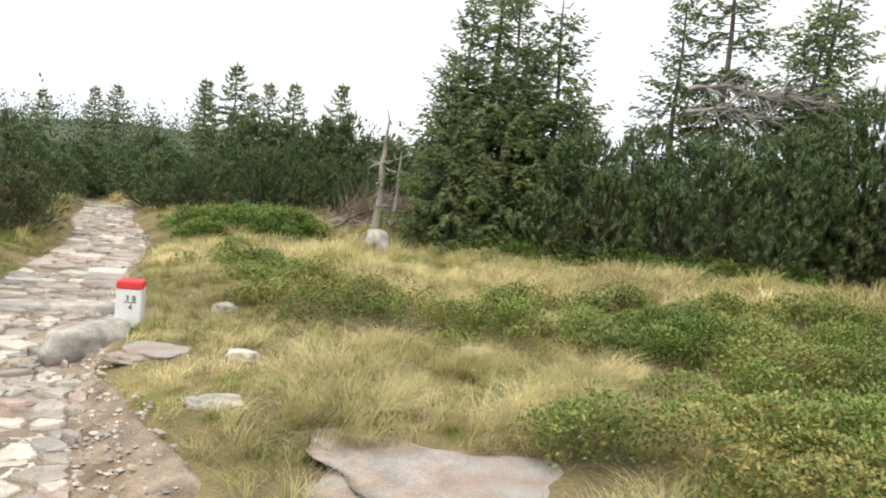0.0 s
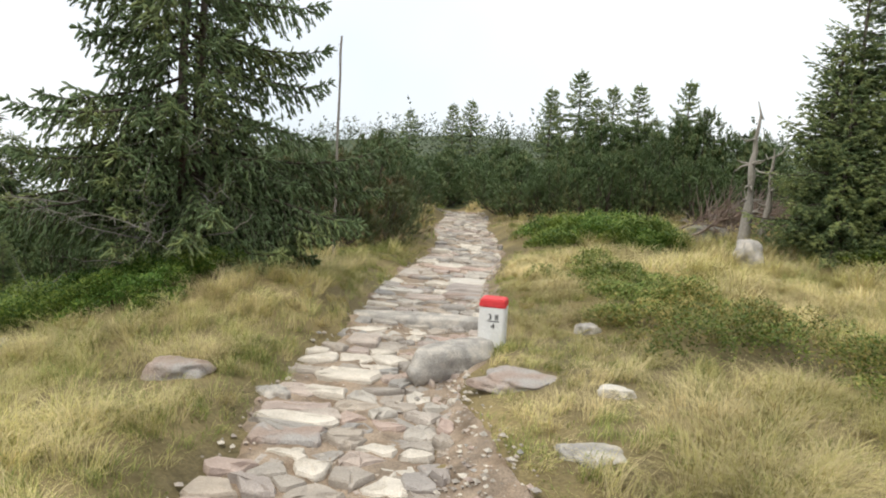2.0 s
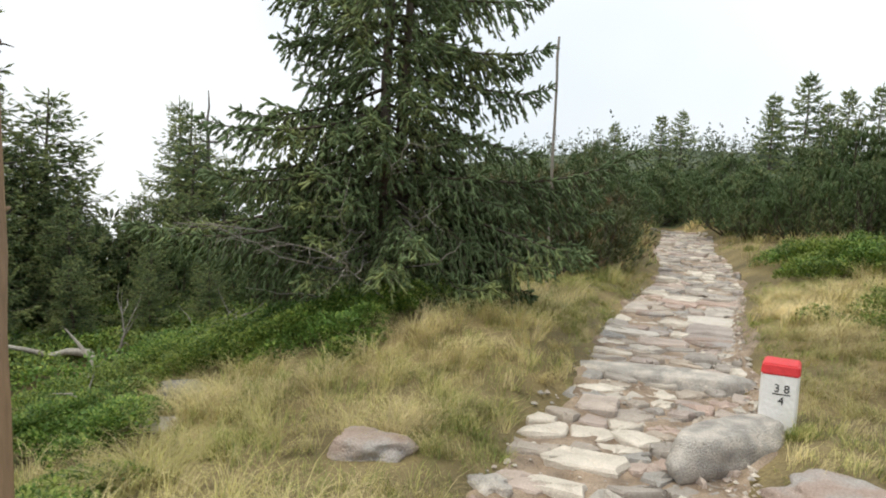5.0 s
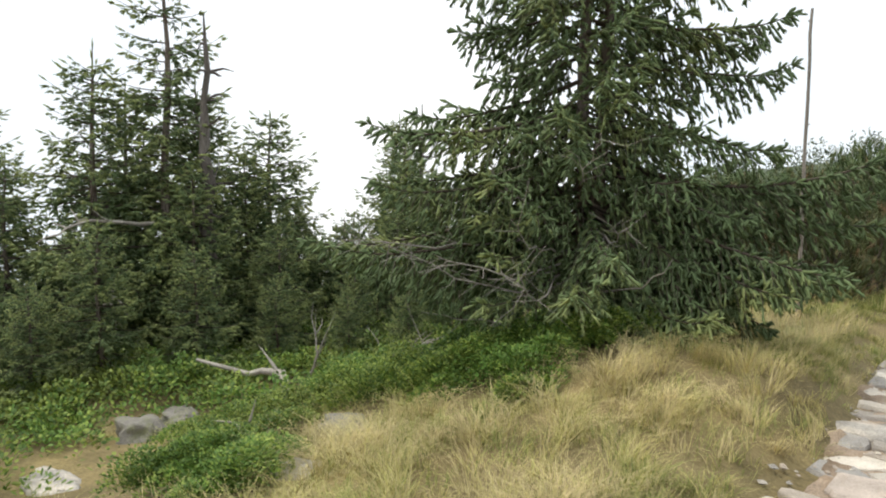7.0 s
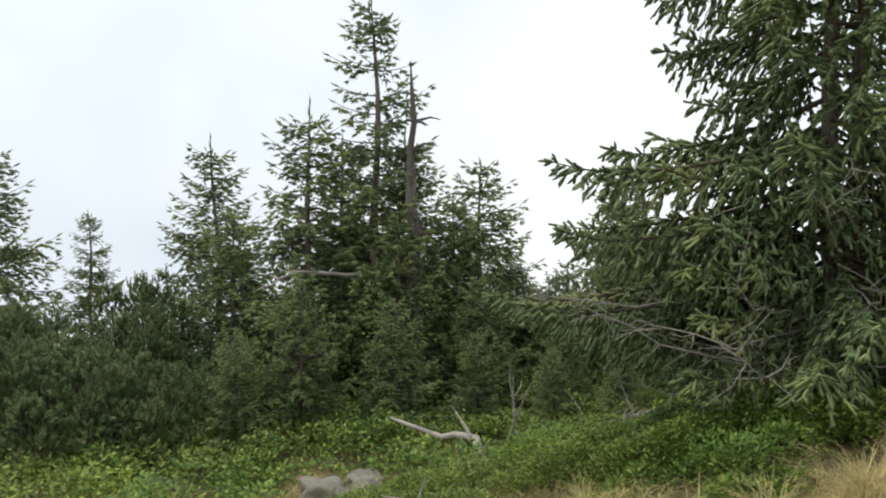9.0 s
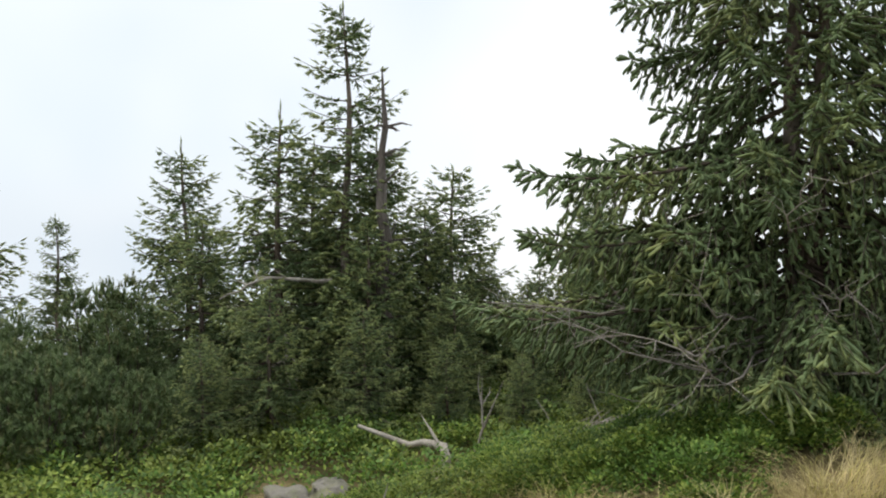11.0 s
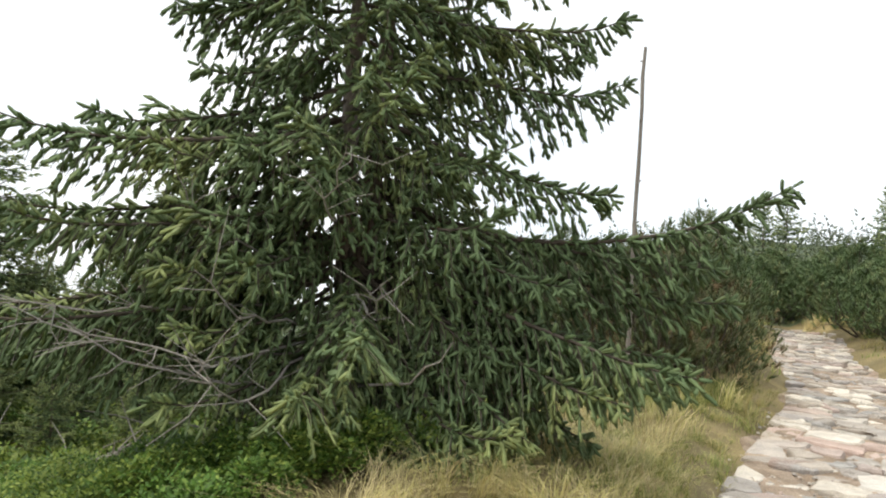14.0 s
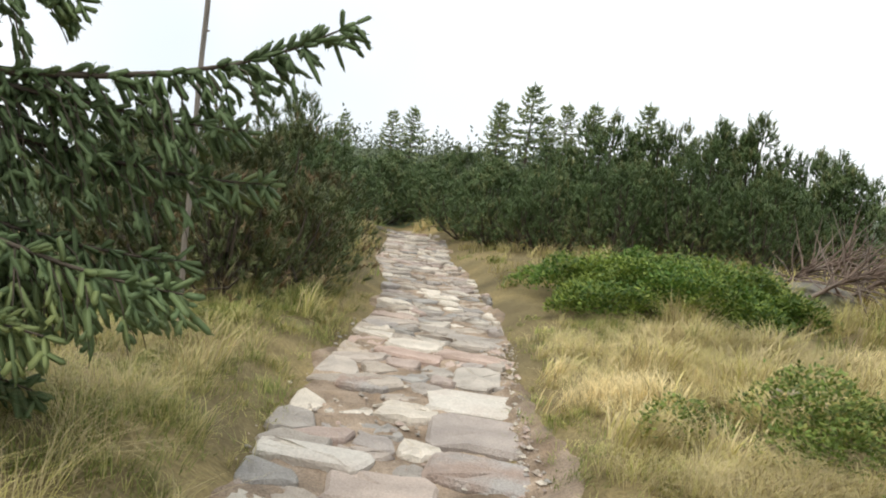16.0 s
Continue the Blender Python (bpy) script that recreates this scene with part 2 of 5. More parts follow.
def foliage_mesh(name, base, way, length, count, size, width, core, rng, mat, lean=0.75, blunt=False, tone=None):
    """Needle-clad shoots: a body and a fringe of single needles, toned shoot by shoot."""
    tone = rng.uniform(0, 1, len(base)) if tone is None else tone
    V1, T1 = spindles(base, way, length, core, rng, blunt)
    V2 = needles(base, way, length, count, size, width, rng, lean)
    T2 = np.arange(len(V2)).reshape(-1, 3) + len(V1)
    tones = np.concatenate([np.repeat(tone, len(V1) // len(base)), np.repeat(tone, count * 3)])
    return np_mesh(name, np.concatenate([V1, V2]), np.concatenate([T1, T2]), mat, True, tones)


def curve_points(p0, p1, sag, k=9, lift=0.0):
    """A limb from p0 to p1 that sags in its middle and lifts at its tip."""
    t = np.linspace(0, 1, k)[:, None]
    p = np.asarray(p0) * (1 - t) + np.asarray(p1) * t
    p[:, 2:3] -= sag * 4 * t * (1 - t) * (1 - 0.35 * t)
    p[:, 2:3] += lift * np.clip(t - 0.75, 0, 1) ** 2 * 16
    return p


# ---- the lie of the land ----
LINE = [(-14, 4.2), (-6, 1.2), (-3, 0.2), (0, -0.95), (2, -1.72), (3.3, -2.3), (4.6, -2.85), (5.8, -3.38), (7, -3.66), (8.5, -4.35),
        (9.5, -4.75), (10.5, -5.1), (12, -5.55), (13, -5.9), (14.6, -6.55), (17.5, -8.1), (20, -9.1), (21.5, -9.75), (22.8, -10.9), (23.5, -13.2), (24, -20), (40, -60)]
LY, LX = [a for a, b in LINE], [b for a, b in LINE]


def centre(y):
    return np.interp(y, LY, LX)


def lumps(x, y):
    return 0.035 * np.sin(1.9 * x + 0.7 * y) * np.sin(1.3 * y - 0.8 * x + 1) + 0.02 * np.sin(4.1 * x + 2) * np.sin(3.7 * y)


def ground(x, y):
    x, y = np.asarray(x, float), np.asarray(y, float)
    u = x - np.where(y < 21.5, centre(y), -9.75 - 0.75 * (y - 21.5))
    z = np.interp(u, [-70, -20, -12, -6.5, -4.9, -3.6, -2, -1.05, -0.68, 0.58, 1.0, 2, 6, 14, 70],
                  [-2.4, -1.2, -0.95, -0.74, -0.5, -0.27, 0.07, 0.13, -0.05, -0.05, 0.16, 0.27, 0.38, 0.62, 1.6])
    z = z + 0.4 * np.exp(-((x + 6.4) ** 2 + (y - 6.7) ** 2) / 2.6)
    z = z + np.clip((y - 13) / 10, 0, 1) * np.clip((u - 1) / 4, 0, 1) * 0.35
    z = z + lumps(x, y) * np.clip((np.abs(u) - 0.6) / 0.6, 0, 1)
    d = np.hypot(x, y)
    side = np.arctan2(-x, y)
    ahead = np.exp(-((side - 0.3) / 0.5) ** 2)
    far = np.clip((d - 30) / 300, 0, 1)
    fall = np.clip((side - 0.75) / 0.35, 0, 1) * np.clip(d - 17, 0, 4000) * 0.16
    return z + far * 10 * ahead * (1 + 0.12 * np.sin(side * 17)) - fall


def on(x, y, sink=0.0):
    return (x, y, float(ground(x, y)) - sink)


def grid_sheet(xs, ys):
    X, Y = np.meshgrid(xs, ys)
    V = np.stack([X, Y, ground(X, Y)], -1).reshape(-1, 3)
    w = len(xs)
    i = (np.arange(len(ys) - 1)[:, None] * w + np.arange(w - 1)[None]).reshape(-1)
    return V, np.stack([i, i + 1, i + w + 1, i + w], -1)


def spaced(near0, near1, step, out):
    return np.concatenate([near0 - out[::-1], np.arange(near0, near1, step), near1 + out])


OUT = np.array([0.6, 1.5, 3, 5, 8, 12, 18, 26, 38, 55, 80, 120, 180, 270, 400, 600, 900, 1500, 2400])
gv, gf = grid_sheet(spaced(-20, 10, 0.2, OUT), spaced(-4, 28, 0.2, OUT))
ground_mesh = np_mesh("ground", gv, gf, M_SOIL, True)
ground_mesh.materials.append(M_FAR_HEATH)
ground_mesh.polygons.foreach_set("material_index", (np.hypot(*gv[gf].mean(1)[:, :2].T) > 27).astype(np.int32))
tagged(new("ground", ground_mesh), "mossy brown heath soil between the grass tufts", "ground", kind="structure")

# the trodden earth bed under the flagstones
py = np.arange(-12, 23.4, 0.1)
wob = np.stack([0.06 * np.sin(py * 2.3) + 0.05 * np.sin(py * 5.1 + 1), 0.07 * np.sin(py * 1.9 + 2) + 0.05 * np.sin(py * 4.3)], 1)
edge_l, edge_r = centre(py) - 0.72 + wob[:, 0], centre(py) + 0.68 + wob[:, 1] + 0.52 * np.exp(-((py - 3.4) / 1.5) ** 2) + 0.2 * np.exp(-((py - 8.5) / 2.5) ** 2)
cols = np.linspace(0, 1, 24)
BX = edge_l[:, None] * (1 - cols) + edge_r[:, None] * cols
BY = np.repeat(py[:, None], 24, 1)
bz = ground(BX, BY) + 0.03 + 0.01 * np.sin(BX * 9 + BY * 7) + 0.012 * np.sin(BX * 23 - BY * 17)
bz[:, 0] -= 0.06
bz[:, -1] -= 0.06
bi = (np.arange(len(py) - 1)[:, None] * 24 + np.arange(23)[None]).reshape(-1)
path = tagged(new("path", np_mesh("path", np.stack([BX, BY, bz], -1).reshape(-1, 3), np.stack([bi, bi + 1, bi + 25, bi + 24], -1), M_TRACK, True)),
              "mountain footpath paved with irregular pale granite flagstones", "path", kind="structure")


# ---- rocks ----
def rock_mesh(name, size, seed, mat, flat=0.5, rough=1.0):
    bm = bmesh.new()
    bmesh.ops.create_icosphere(bm, subdivisions=4, radius=1)
    for v in bm.verts:
        c = v.co.copy()
        n = noise.noise(c * 1.3 + Vector((seed, 0, 0))) * 0.45 + noise.noise(c * 3.1 + Vector((0, seed, 0))) * 0.16 + noise.noise(c * 7 + Vector((0, 0, seed))) * 0.07 + noise.noise(c * 17 + Vector((seed, seed, 0))) * 0.025
        c *= 1 + n * rough
        if c.z > flat:
            c.z = flat + (c.z - flat) * 0.25
        v.co = Vector((c.x * size[0], c.y * size[1], c.z * size[2]))
    for f in bm.faces:
        f.smooth = True
    me = bpy.data.meshes.new(name)
    bm.to_mesh(me)
    bm.free()
    me.materials.append(mat)
    return me


def rock(name, x, y, size, label, mat=M_ROCK, rz=0, seed=1.0, sink=0.25, flat=0.5, tilt=(0, 0), category="stone", group="", z=None, rough=1.0):
    ob = tagged(new(name, rock_mesh(name, size, seed, mat, flat, rough)), label, category, group)
    ob.location = (x, y, (float(ground(x, y)) if z is None else z) + size[2] * (flat * 0.7 - sink) - size[2] * 0.2)
    ob.rotation_euler = (radians(tilt[0]), radians(tilt[1]), radians(rz))
    return ob


rock("flat_boulder", 0.38, 3.42, (0.95, 0.5, 0.075), "broad flat grey and pink granite boulder level with the grass", M_PINK, -12, 3.1, 0.5, 0.45, category="boulder")
rock("kerb_boulder", -2.83, 6.0, (0.5, 0.18, 0.2), "rounded grey granite boulder lying along the path edge", M_ROCK, 73, 5.2, 0.0, 0.62, category="boulder", z=0.05, rough=0.4)
rock("flat_stone", -2.1, 5.5, (0.32, 0.24, 0.09), "flat pinkish stone sunk into the turf", M_PINK, 20, 2.2)
rock("pale_stone", -1.4, 5.3, (0.1, 0.07, 0.075), "small bright pale stone lying on the turf", M_PALE, -10, 4.4, 0.0)
rock("pink_stone", 0.3, 5.85, (0.17, 0.11, 0.14), "small pinkish granite stone between grass tufts", M_PINK, 0, 6.1, 0.05)
rock("grey_stone", -2.1, 7.2, (0.1, 0.1, 0.11), "small grey stone in the grass beside the path", M_ROCK, 30, 7.3, 0.05)
rock("turf_stone", -1.25, 4.35, (0.2, 0.13, 0.05), "flat grey stone almost overgrown by turf", M_ROCK, 0, 8.4)
rock("pink_slab_stone", -4.15, 4.45, (0.22, 0.16, 0.14), "flat pink granite stone in the grass beside the path", M_PINK, 25, 9.5, 0.05)
rock("edge_stone", -3.6, 4.75, (0.12, 0.1, 0.12), "small grey stone standing at the path edge", M_ROCK, 0, 10.5, 0.0)
rock("heath_boulder", -6.6, 4.8, (0.26, 0.2, 0.2), "grey weathered stone among bilberry and grass", M_MOSSROCK, 10, 11.5, 0.45)
rock("mossy_boulder", -8.6, 3.75, (0.24, 0.2, 0.24), "small rounded grey boulder among bilberry", M_MOSSROCK, 40, 12.5, 0.0)
rock("mossy_boulder", -8.75, 4.1, (0.2, 0.2, 0.22), "small rounded mossy boulder among bilberry", M_MOSSROCK, 0, 13.5, 0.0)
rock("flat_heath_stone", -7.6, 3.0, (0.34, 0.17, 0.08), "flat lichen-grey stone on bare heath soil", M_ROCK, 15, 14.5, 0.05)
rock("pale_heath_stone", -5.85, 4.15, (0.18, 0.14, 0.12), "grey stone at the foot of a grass tussock", M_ROCK, 5, 15.5, 0.4)
rock("standing_boulder", -1.2, 12.3, (0.2, 0.2, 0.36), "rounded pale grey boulder standing before a dark spruce", M_ROCK, 0, 16.5, 0.0, 0.8, category="boulder")
rock("path_rock_slab", -3.85, 7.35, (0.72, 0.2, 0.15), "long grey bedrock slab lying across the path", M_ROCK, 22, 17.5, 0.05, 0.5, z=0.0, rough=0.5)


# ---- border post ----
def border_post(x, y, rz):
    post = thing("border_post", "white painted stone border post with a red cap", "boundary post", (x, y, 0.19), rz=rz)

    def block(name, w, z0, z1, mat, parent, label="", bev=0.012):
        bm = bmesh.new()
        bmesh.ops.create_cube(bm, size=1)
        for v in bm.verts:
            v.co = Vector((v.co.x * w, v.co.y * w, z0 + (v.co.z + 0.5) * (z1 - z0)))
        bmesh.ops.bevel(bm, geom=bm.edges[:], offset=bev, segments=3, affect="EDGES")
        me = bpy.data.meshes.new(name)
        bm.to_mesh(me)
        bm.free()
        me.materials.append(mat)
        return part(name, me, parent, label)

    shaft = block("shaft", 0.215, -0.2, 0.285, M_WHITE, post, "white painted square stone shaft")
    bm = bmesh.new()
    bmesh.ops.create_cube(bm, size=1)
    for v in bm.verts:
        k = 0.222 if v.co.z < 0 else 0.206
        v.co = Vector((v.co.x * k, v.co.y * k, 0.275 + (v.co.z + 0.5) * 0.068))
    bmesh.ops.bevel(bm, geom=bm.edges[:], offset=0.01, segments=3, affect="EDGES")
    me = bpy.data.meshes.new("cap")
    bm.to_mesh(me)
    bm.free()
    me.materials.append(M_RED)
    part("cap", me, post, "red painted top")

    def digits(name, text, px, pz, size):
        cu = bpy.data.curves.new(name, "FONT")
        cu.body, cu.size, cu.align_x, cu.extrude = text, size, "CENTER", 0.0015
        cu.materials.append(M_INK)
        ob = part(name, cu, shaft, "black painted number")
        ob.location, ob.rotation_euler = (px, -0.109, pz), (radians(90), 0, 0)

    digits("number", "3 8", 0.015, 0.175, 0.07)
    digits("number", "4", 0.015, 0.1, 0.07)
    bm = bmesh.new()
    bmesh.ops.create_cube(bm, size=1, matrix=Matrix.Translation((0.015, -0.1085, 0.163)) @ Matrix.Diagonal((0.1, 0.003, 0.006, 1)))
    me = bpy.data.meshes.new("bar")
    bm.to_mesh(me)
    bm.free()
    me.materials.append(M_INK)
    part("bar", me, shaft, "black painted dividing bar")
    return post


border_post(-2.73, 6.52, 14)


# ---- conifers ----
def limb_growth(rng, pts, reach, hang, twig_gap=0.055, start=0.15, fan=0.95):
    """Side twigs along one limb: (base, way, length) arrays of needle shoots, and twig lines."""
    k = len(pts)
    seg = np.linalg.norm(np.diff(pts, axis=0), axis=1).sum()
    n = max(4, int(seg * (1 - start) / twig_gap))
    t = start + (1 - start) * (np.arange(n) + rng.uniform(0, 1, n)) / n
    f = t * (k - 1)
    i = np.clip(f.astype(int), 0, k - 2)
    p = pts[i] + (pts[i + 1] - pts[i]) * (f - i)[:, None]
    d = unit(pts[i + 1] - pts[i])
    side = unit(np.cross(d, np.array([0, 0, 1.0]))) * np.where(np.arange(n) % 2, 1, -1)[:, None]
    ln = reach * (1.05 - t ** 1.5) * rng.uniform(0.45, 1.1, n) + 0.07
    w = unit(d * rng.uniform(0.5, 1.0, n)[:, None] + side * fan * rng.uniform(0.3, 1, n)[:, None] + np.array([0, 0, -1.0]) * (hang * rng.uniform(0.2, 1.3, n))[:, None])
    return p, w, ln


def spruce_meshes(name, rng, height, radius, limbs, low=0.1, hang=0.6, shoot=0.1, count=14, size=0.022, width=0.0035, twig_gap=0.07, extra=(), gap=(), lean=(0, 0), power=0.85, trunk_r=None, shoot_step=0.085, core=0.013, blunt=False, spray=0.34):
    """Trunk, limbs and crown meshes of a spruce about its own base."""
    trunk_r = trunk_r or 0.011 * height + 0.015
    hz = np.linspace(-0.15, height, 10)
    q = np.clip(hz / height, 0, 1)
    tp = np.stack([lean[0] * q ** 1.5 + 0.02 * np.sin(hz * 2), lean[1] * q ** 1.5 + 0.02 * np.cos(hz * 1.7), hz], 1)
    trunk = tubes([(tp, trunk_r * (1 - q) ** 0.8 * (1 + 0.6 * np.exp(-np.clip(hz, 0, 9) * 6)) + 0.006)], 9)
    lines, jobs = [], []

    def axis_at(h):
        return np.array([np.interp(h, hz, tp[:, 0]), np.interp(h, hz, tp[:, 1]), h])

    for j in range(limbs):
        q = low + (0.985 - low) * (j + rng.uniform(0, 1)) / limbs
        if any(a < q < b and rng.uniform() < c for a, b, c in gap):
            continue
        h = q * height
        az = j * 2.39996 + rng.uniform(-0.35, 0.35)
        L = radius * max(0.06, (1 - q)) ** power * rng.uniform(0.7, 1.12) * min(1, 0.55 + q * 4)
        drop = L * (0.42 - 0.75 * q) + rng.uniform(-0.1, 0.1) * L
        p0 = axis_at(h)
        p1 = p0 + np.array([math.cos(az) * L, math.sin(az) * L, -drop])
        jobs.append((curve_points(p0, p1, 0.1 * L * (1 - q), 8, 0.06 * L), L, hang, spray * min(L, 1.3) + 0.05))
    for p0, p1, sag, lift in extra:
        pts = curve_points(p0, p1, sag, 12, lift)
        jobs.append((pts, float(np.linalg.norm(np.subtract(p1, p0))), 1.35, 0.47))
    B, W, LEN = [], [], []
    for pts, L, hang, reach in jobs:
        k = len(pts)
        r0 = 0.006 + 0.009 * L
        lines.append((pts, np.linspace(r0, 0.003, k)))
        top = int(L / 0.028)
        at = rng.uniform(0.12, 0.99, top) * (k - 1)
        seg = np.clip(at.astype(int), 0, k - 2)
        run = pts[seg + 1] - pts[seg]
        B.append(pts[seg] + run * (at - seg)[:, None])
        W.append(unit(run) + rng.normal(0, 0.45, (top, 3)) + np.array([0, 0, 0.35]))
        LEN.append(rng.uniform(0.05, 0.09, top))
        p, w, ln = limb_growth(rng, pts, reach, hang, twig_gap * (0.55 if k == 12 else 1))
        for a, b, c in zip(p, w, ln):
            m = max(1, int(c / shoot_step))
            s = np.arange(m) / m
            line = a + b * (s * c)[:, None] - 0.35 * hang * (s * c * s)[:, None] * np.array([0, 0, 1.0])
            ahead = b[None] + rng.normal(0, 0.15, (m, 3)) - np.array([0, 0, 0.3 * hang]) * s[:, None]
            flat = unit(np.cross(b, np.array([0, 0, 1.0])) + 1e-6)
            B.append(line)
            W.append(ahead)
            LEN.append(np.full(m, c / m * 1.1 + 0.01))
            for sgn in (-1, 1):
                keep = rng.uniform(0, 1, m) < 0.85
                k2 = int(keep.sum())
                if k2:
                    B.append((line + ahead * (c / m * rng.uniform(0, 0.8, m))[:, None])[keep])
                    W.append((ahead * 0.75 + sgn * flat * rng.uniform(0.5, 1.0, (m, 1)) + rng.normal(0, 0.2, (m, 3)) - np.array([0, 0, 0.15 * hang]))[keep])
                    LEN.append(shoot * (1.05 - 0.5 * s[keep]) * rng.uniform(0.6, 1.15, k2))
            if c > 0.16:
                lines.append((np.stack([a, a + b * c * 0.5, a + b * c * 0.92 - np.array([0, 0, 0.3 * hang * c])]), (0.004, 0.003, 0.0015)))
        B.append(pts[-1:])
        W.append(pts[-1:] - pts[-2:-1])
        LEN.append(np.array([shoot]))
    B.append(tp[-1:] - [0, 0, 0.25])
    W.append(np.array([[0, 0, 1.0]]))
    LEN.append(np.array([0.3]))
    crown = foliage_mesh(name + "_crown", np.concatenate(B), np.concatenate(W), np.concatenate(LEN), count, size, width, core, rng, M_NEEDLE, blunt=blunt, tone=rng.uniform(0.15, 0.6, sum(len(b) for b in B)))
    return (np_mesh(name + "_trunk", *trunk, M_BARK, True), np_mesh(name + "_branchwork", *tubes(lines, 4), M_TWIG, True), crown)


def conifer(name, meshes, label, category, loc, group="", rz=0, scale=1.0, mats=None):
    ob = thing(name, label, category, loc, group, rz=rz, scale=scale)
    for n, me in zip(("trunk", "branchwork", "crown"), meshes):
        if me:
            tagged(part(n, me, ob), kind="" if n == "trunk" else "stuff")
    return ob


def pine_meshes(name, rng, height, radius, shoots, mat, count=17, size=0.056, width=0.0105, core=0.011, length=(0.09, 0.15)):
    """A dwarf mountain pine: rounded leafy columns crowded together, clad all over in upright brush-like shoots."""
    lobes = []
    for j in range(13):
        q = j / 13
        az, r = j * 2.39996 + rng.uniform(-0.4, 0.4), radius * 0.78 * q ** 0.6 * rng.uniform(0.85, 1.1)
        lobes.append((math.cos(az) * r, math.sin(az) * r, height * (1 - 0.5 * q ** 1.6) * rng.uniform(0.78, 1.08), radius * rng.uniform(0.24, 0.4)))
    lobes = np.array(lobes)
    n = int(shoots * 1.9)
    pick = rng.choice(len(lobes), n, p=lobes[:, 2] * lobes[:, 3] / (lobes[:, 2] * lobes[:, 3]).sum())
    cx, cy, hh, rr = lobes[pick].T
    f = rng.uniform(0, 1, n) ** 0.85
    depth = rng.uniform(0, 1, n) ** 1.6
    g = rng.uniform(0, 2 * math.pi, n)
    rad = rr * np.clip(1 - f ** 2.6, 0, 1) ** 0.6 * (0.62 + 0.38 * np.minimum(1, f * 3)) * (1 - 0.4 * depth)
    p = np.stack([cx + np.cos(g) * rad, cy + np.sin(g) * rad, 0.1 + hh * f * (1 - 0.08 * depth)], 1)
    p += rng.normal(0, 0.03, (n, 3))
    buried = np.zeros(n)
    for lx, ly, lh, lr in lobes:
        inside = (p[:, 2] < lh * 0.85) & (np.hypot(p[:, 0] - lx, p[:, 1] - ly) < lr * 0.62)
        buried += inside
    ok = (buried == 0) | (rng.uniform(0, 1, n) < 0.12)
    p, g, f, depth = p[ok][:shoots], g[ok][:shoots], f[ok][:shoots], depth[ok][:shoots]
    k = len(p)
    out = np.stack([np.cos(g), np.sin(g), np.zeros(k)], 1)
    way = out * (0.75 - 0.55 * f)[:, None] + np.array([0, 0, 0.85]) + rng.normal(0, 0.24, (k, 3))
    tips = np.stack([lobes[:, 0], lobes[:, 1], lobes[:, 2]], 1)
    tips = np.concatenate([tips + rng.normal(0, 0.05, tips.shape) for _ in range(4)])
    p = np.concatenate([p, tips])
    way = np.concatenate([way, np.array([0, 0, 1.0]) + rng.normal(0, 0.16, tips.shape)])
    ln = np.concatenate([rng.uniform(length[0], length[1], k), rng.uniform(0.8, 1.3, len(tips)) * length[1]])
    # shade inside the bush put into tone: darker the deeper a shoot sits
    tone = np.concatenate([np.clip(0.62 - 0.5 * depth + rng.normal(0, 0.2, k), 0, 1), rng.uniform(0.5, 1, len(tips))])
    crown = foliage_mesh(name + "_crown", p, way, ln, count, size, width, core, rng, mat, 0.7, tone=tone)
    stems = []
    t = np.linspace(0, 1, 7)[:, None]
    for lx, ly, lh, lr in lobes:
        c, mid = np.array([lx, ly, lh * 0.9]), np.array([lx * 0.9, ly * 0.9, lh * 0.25])
        stems.append((np.array([lx * 0.1, ly * 0.1, -0.1]) * (1 - t) ** 2 + 2 * mid * t * (1 - t) + c * t * t, np.linspace(0.035, 0.008, 7)))
        for _ in range(4):
            a, b = mid * rng.uniform(0.6, 1.1), np.array([lx, ly, lh * 0.5]) + rng.normal(0, 0.22, 3)
            stems.append((a * (1 - t) + b * t, np.linspace(0.012, 0.004, 7)))
    return (None, np_mesh(name + "_stems", *tubes(stems, 5), M_TWIG, True), crown)


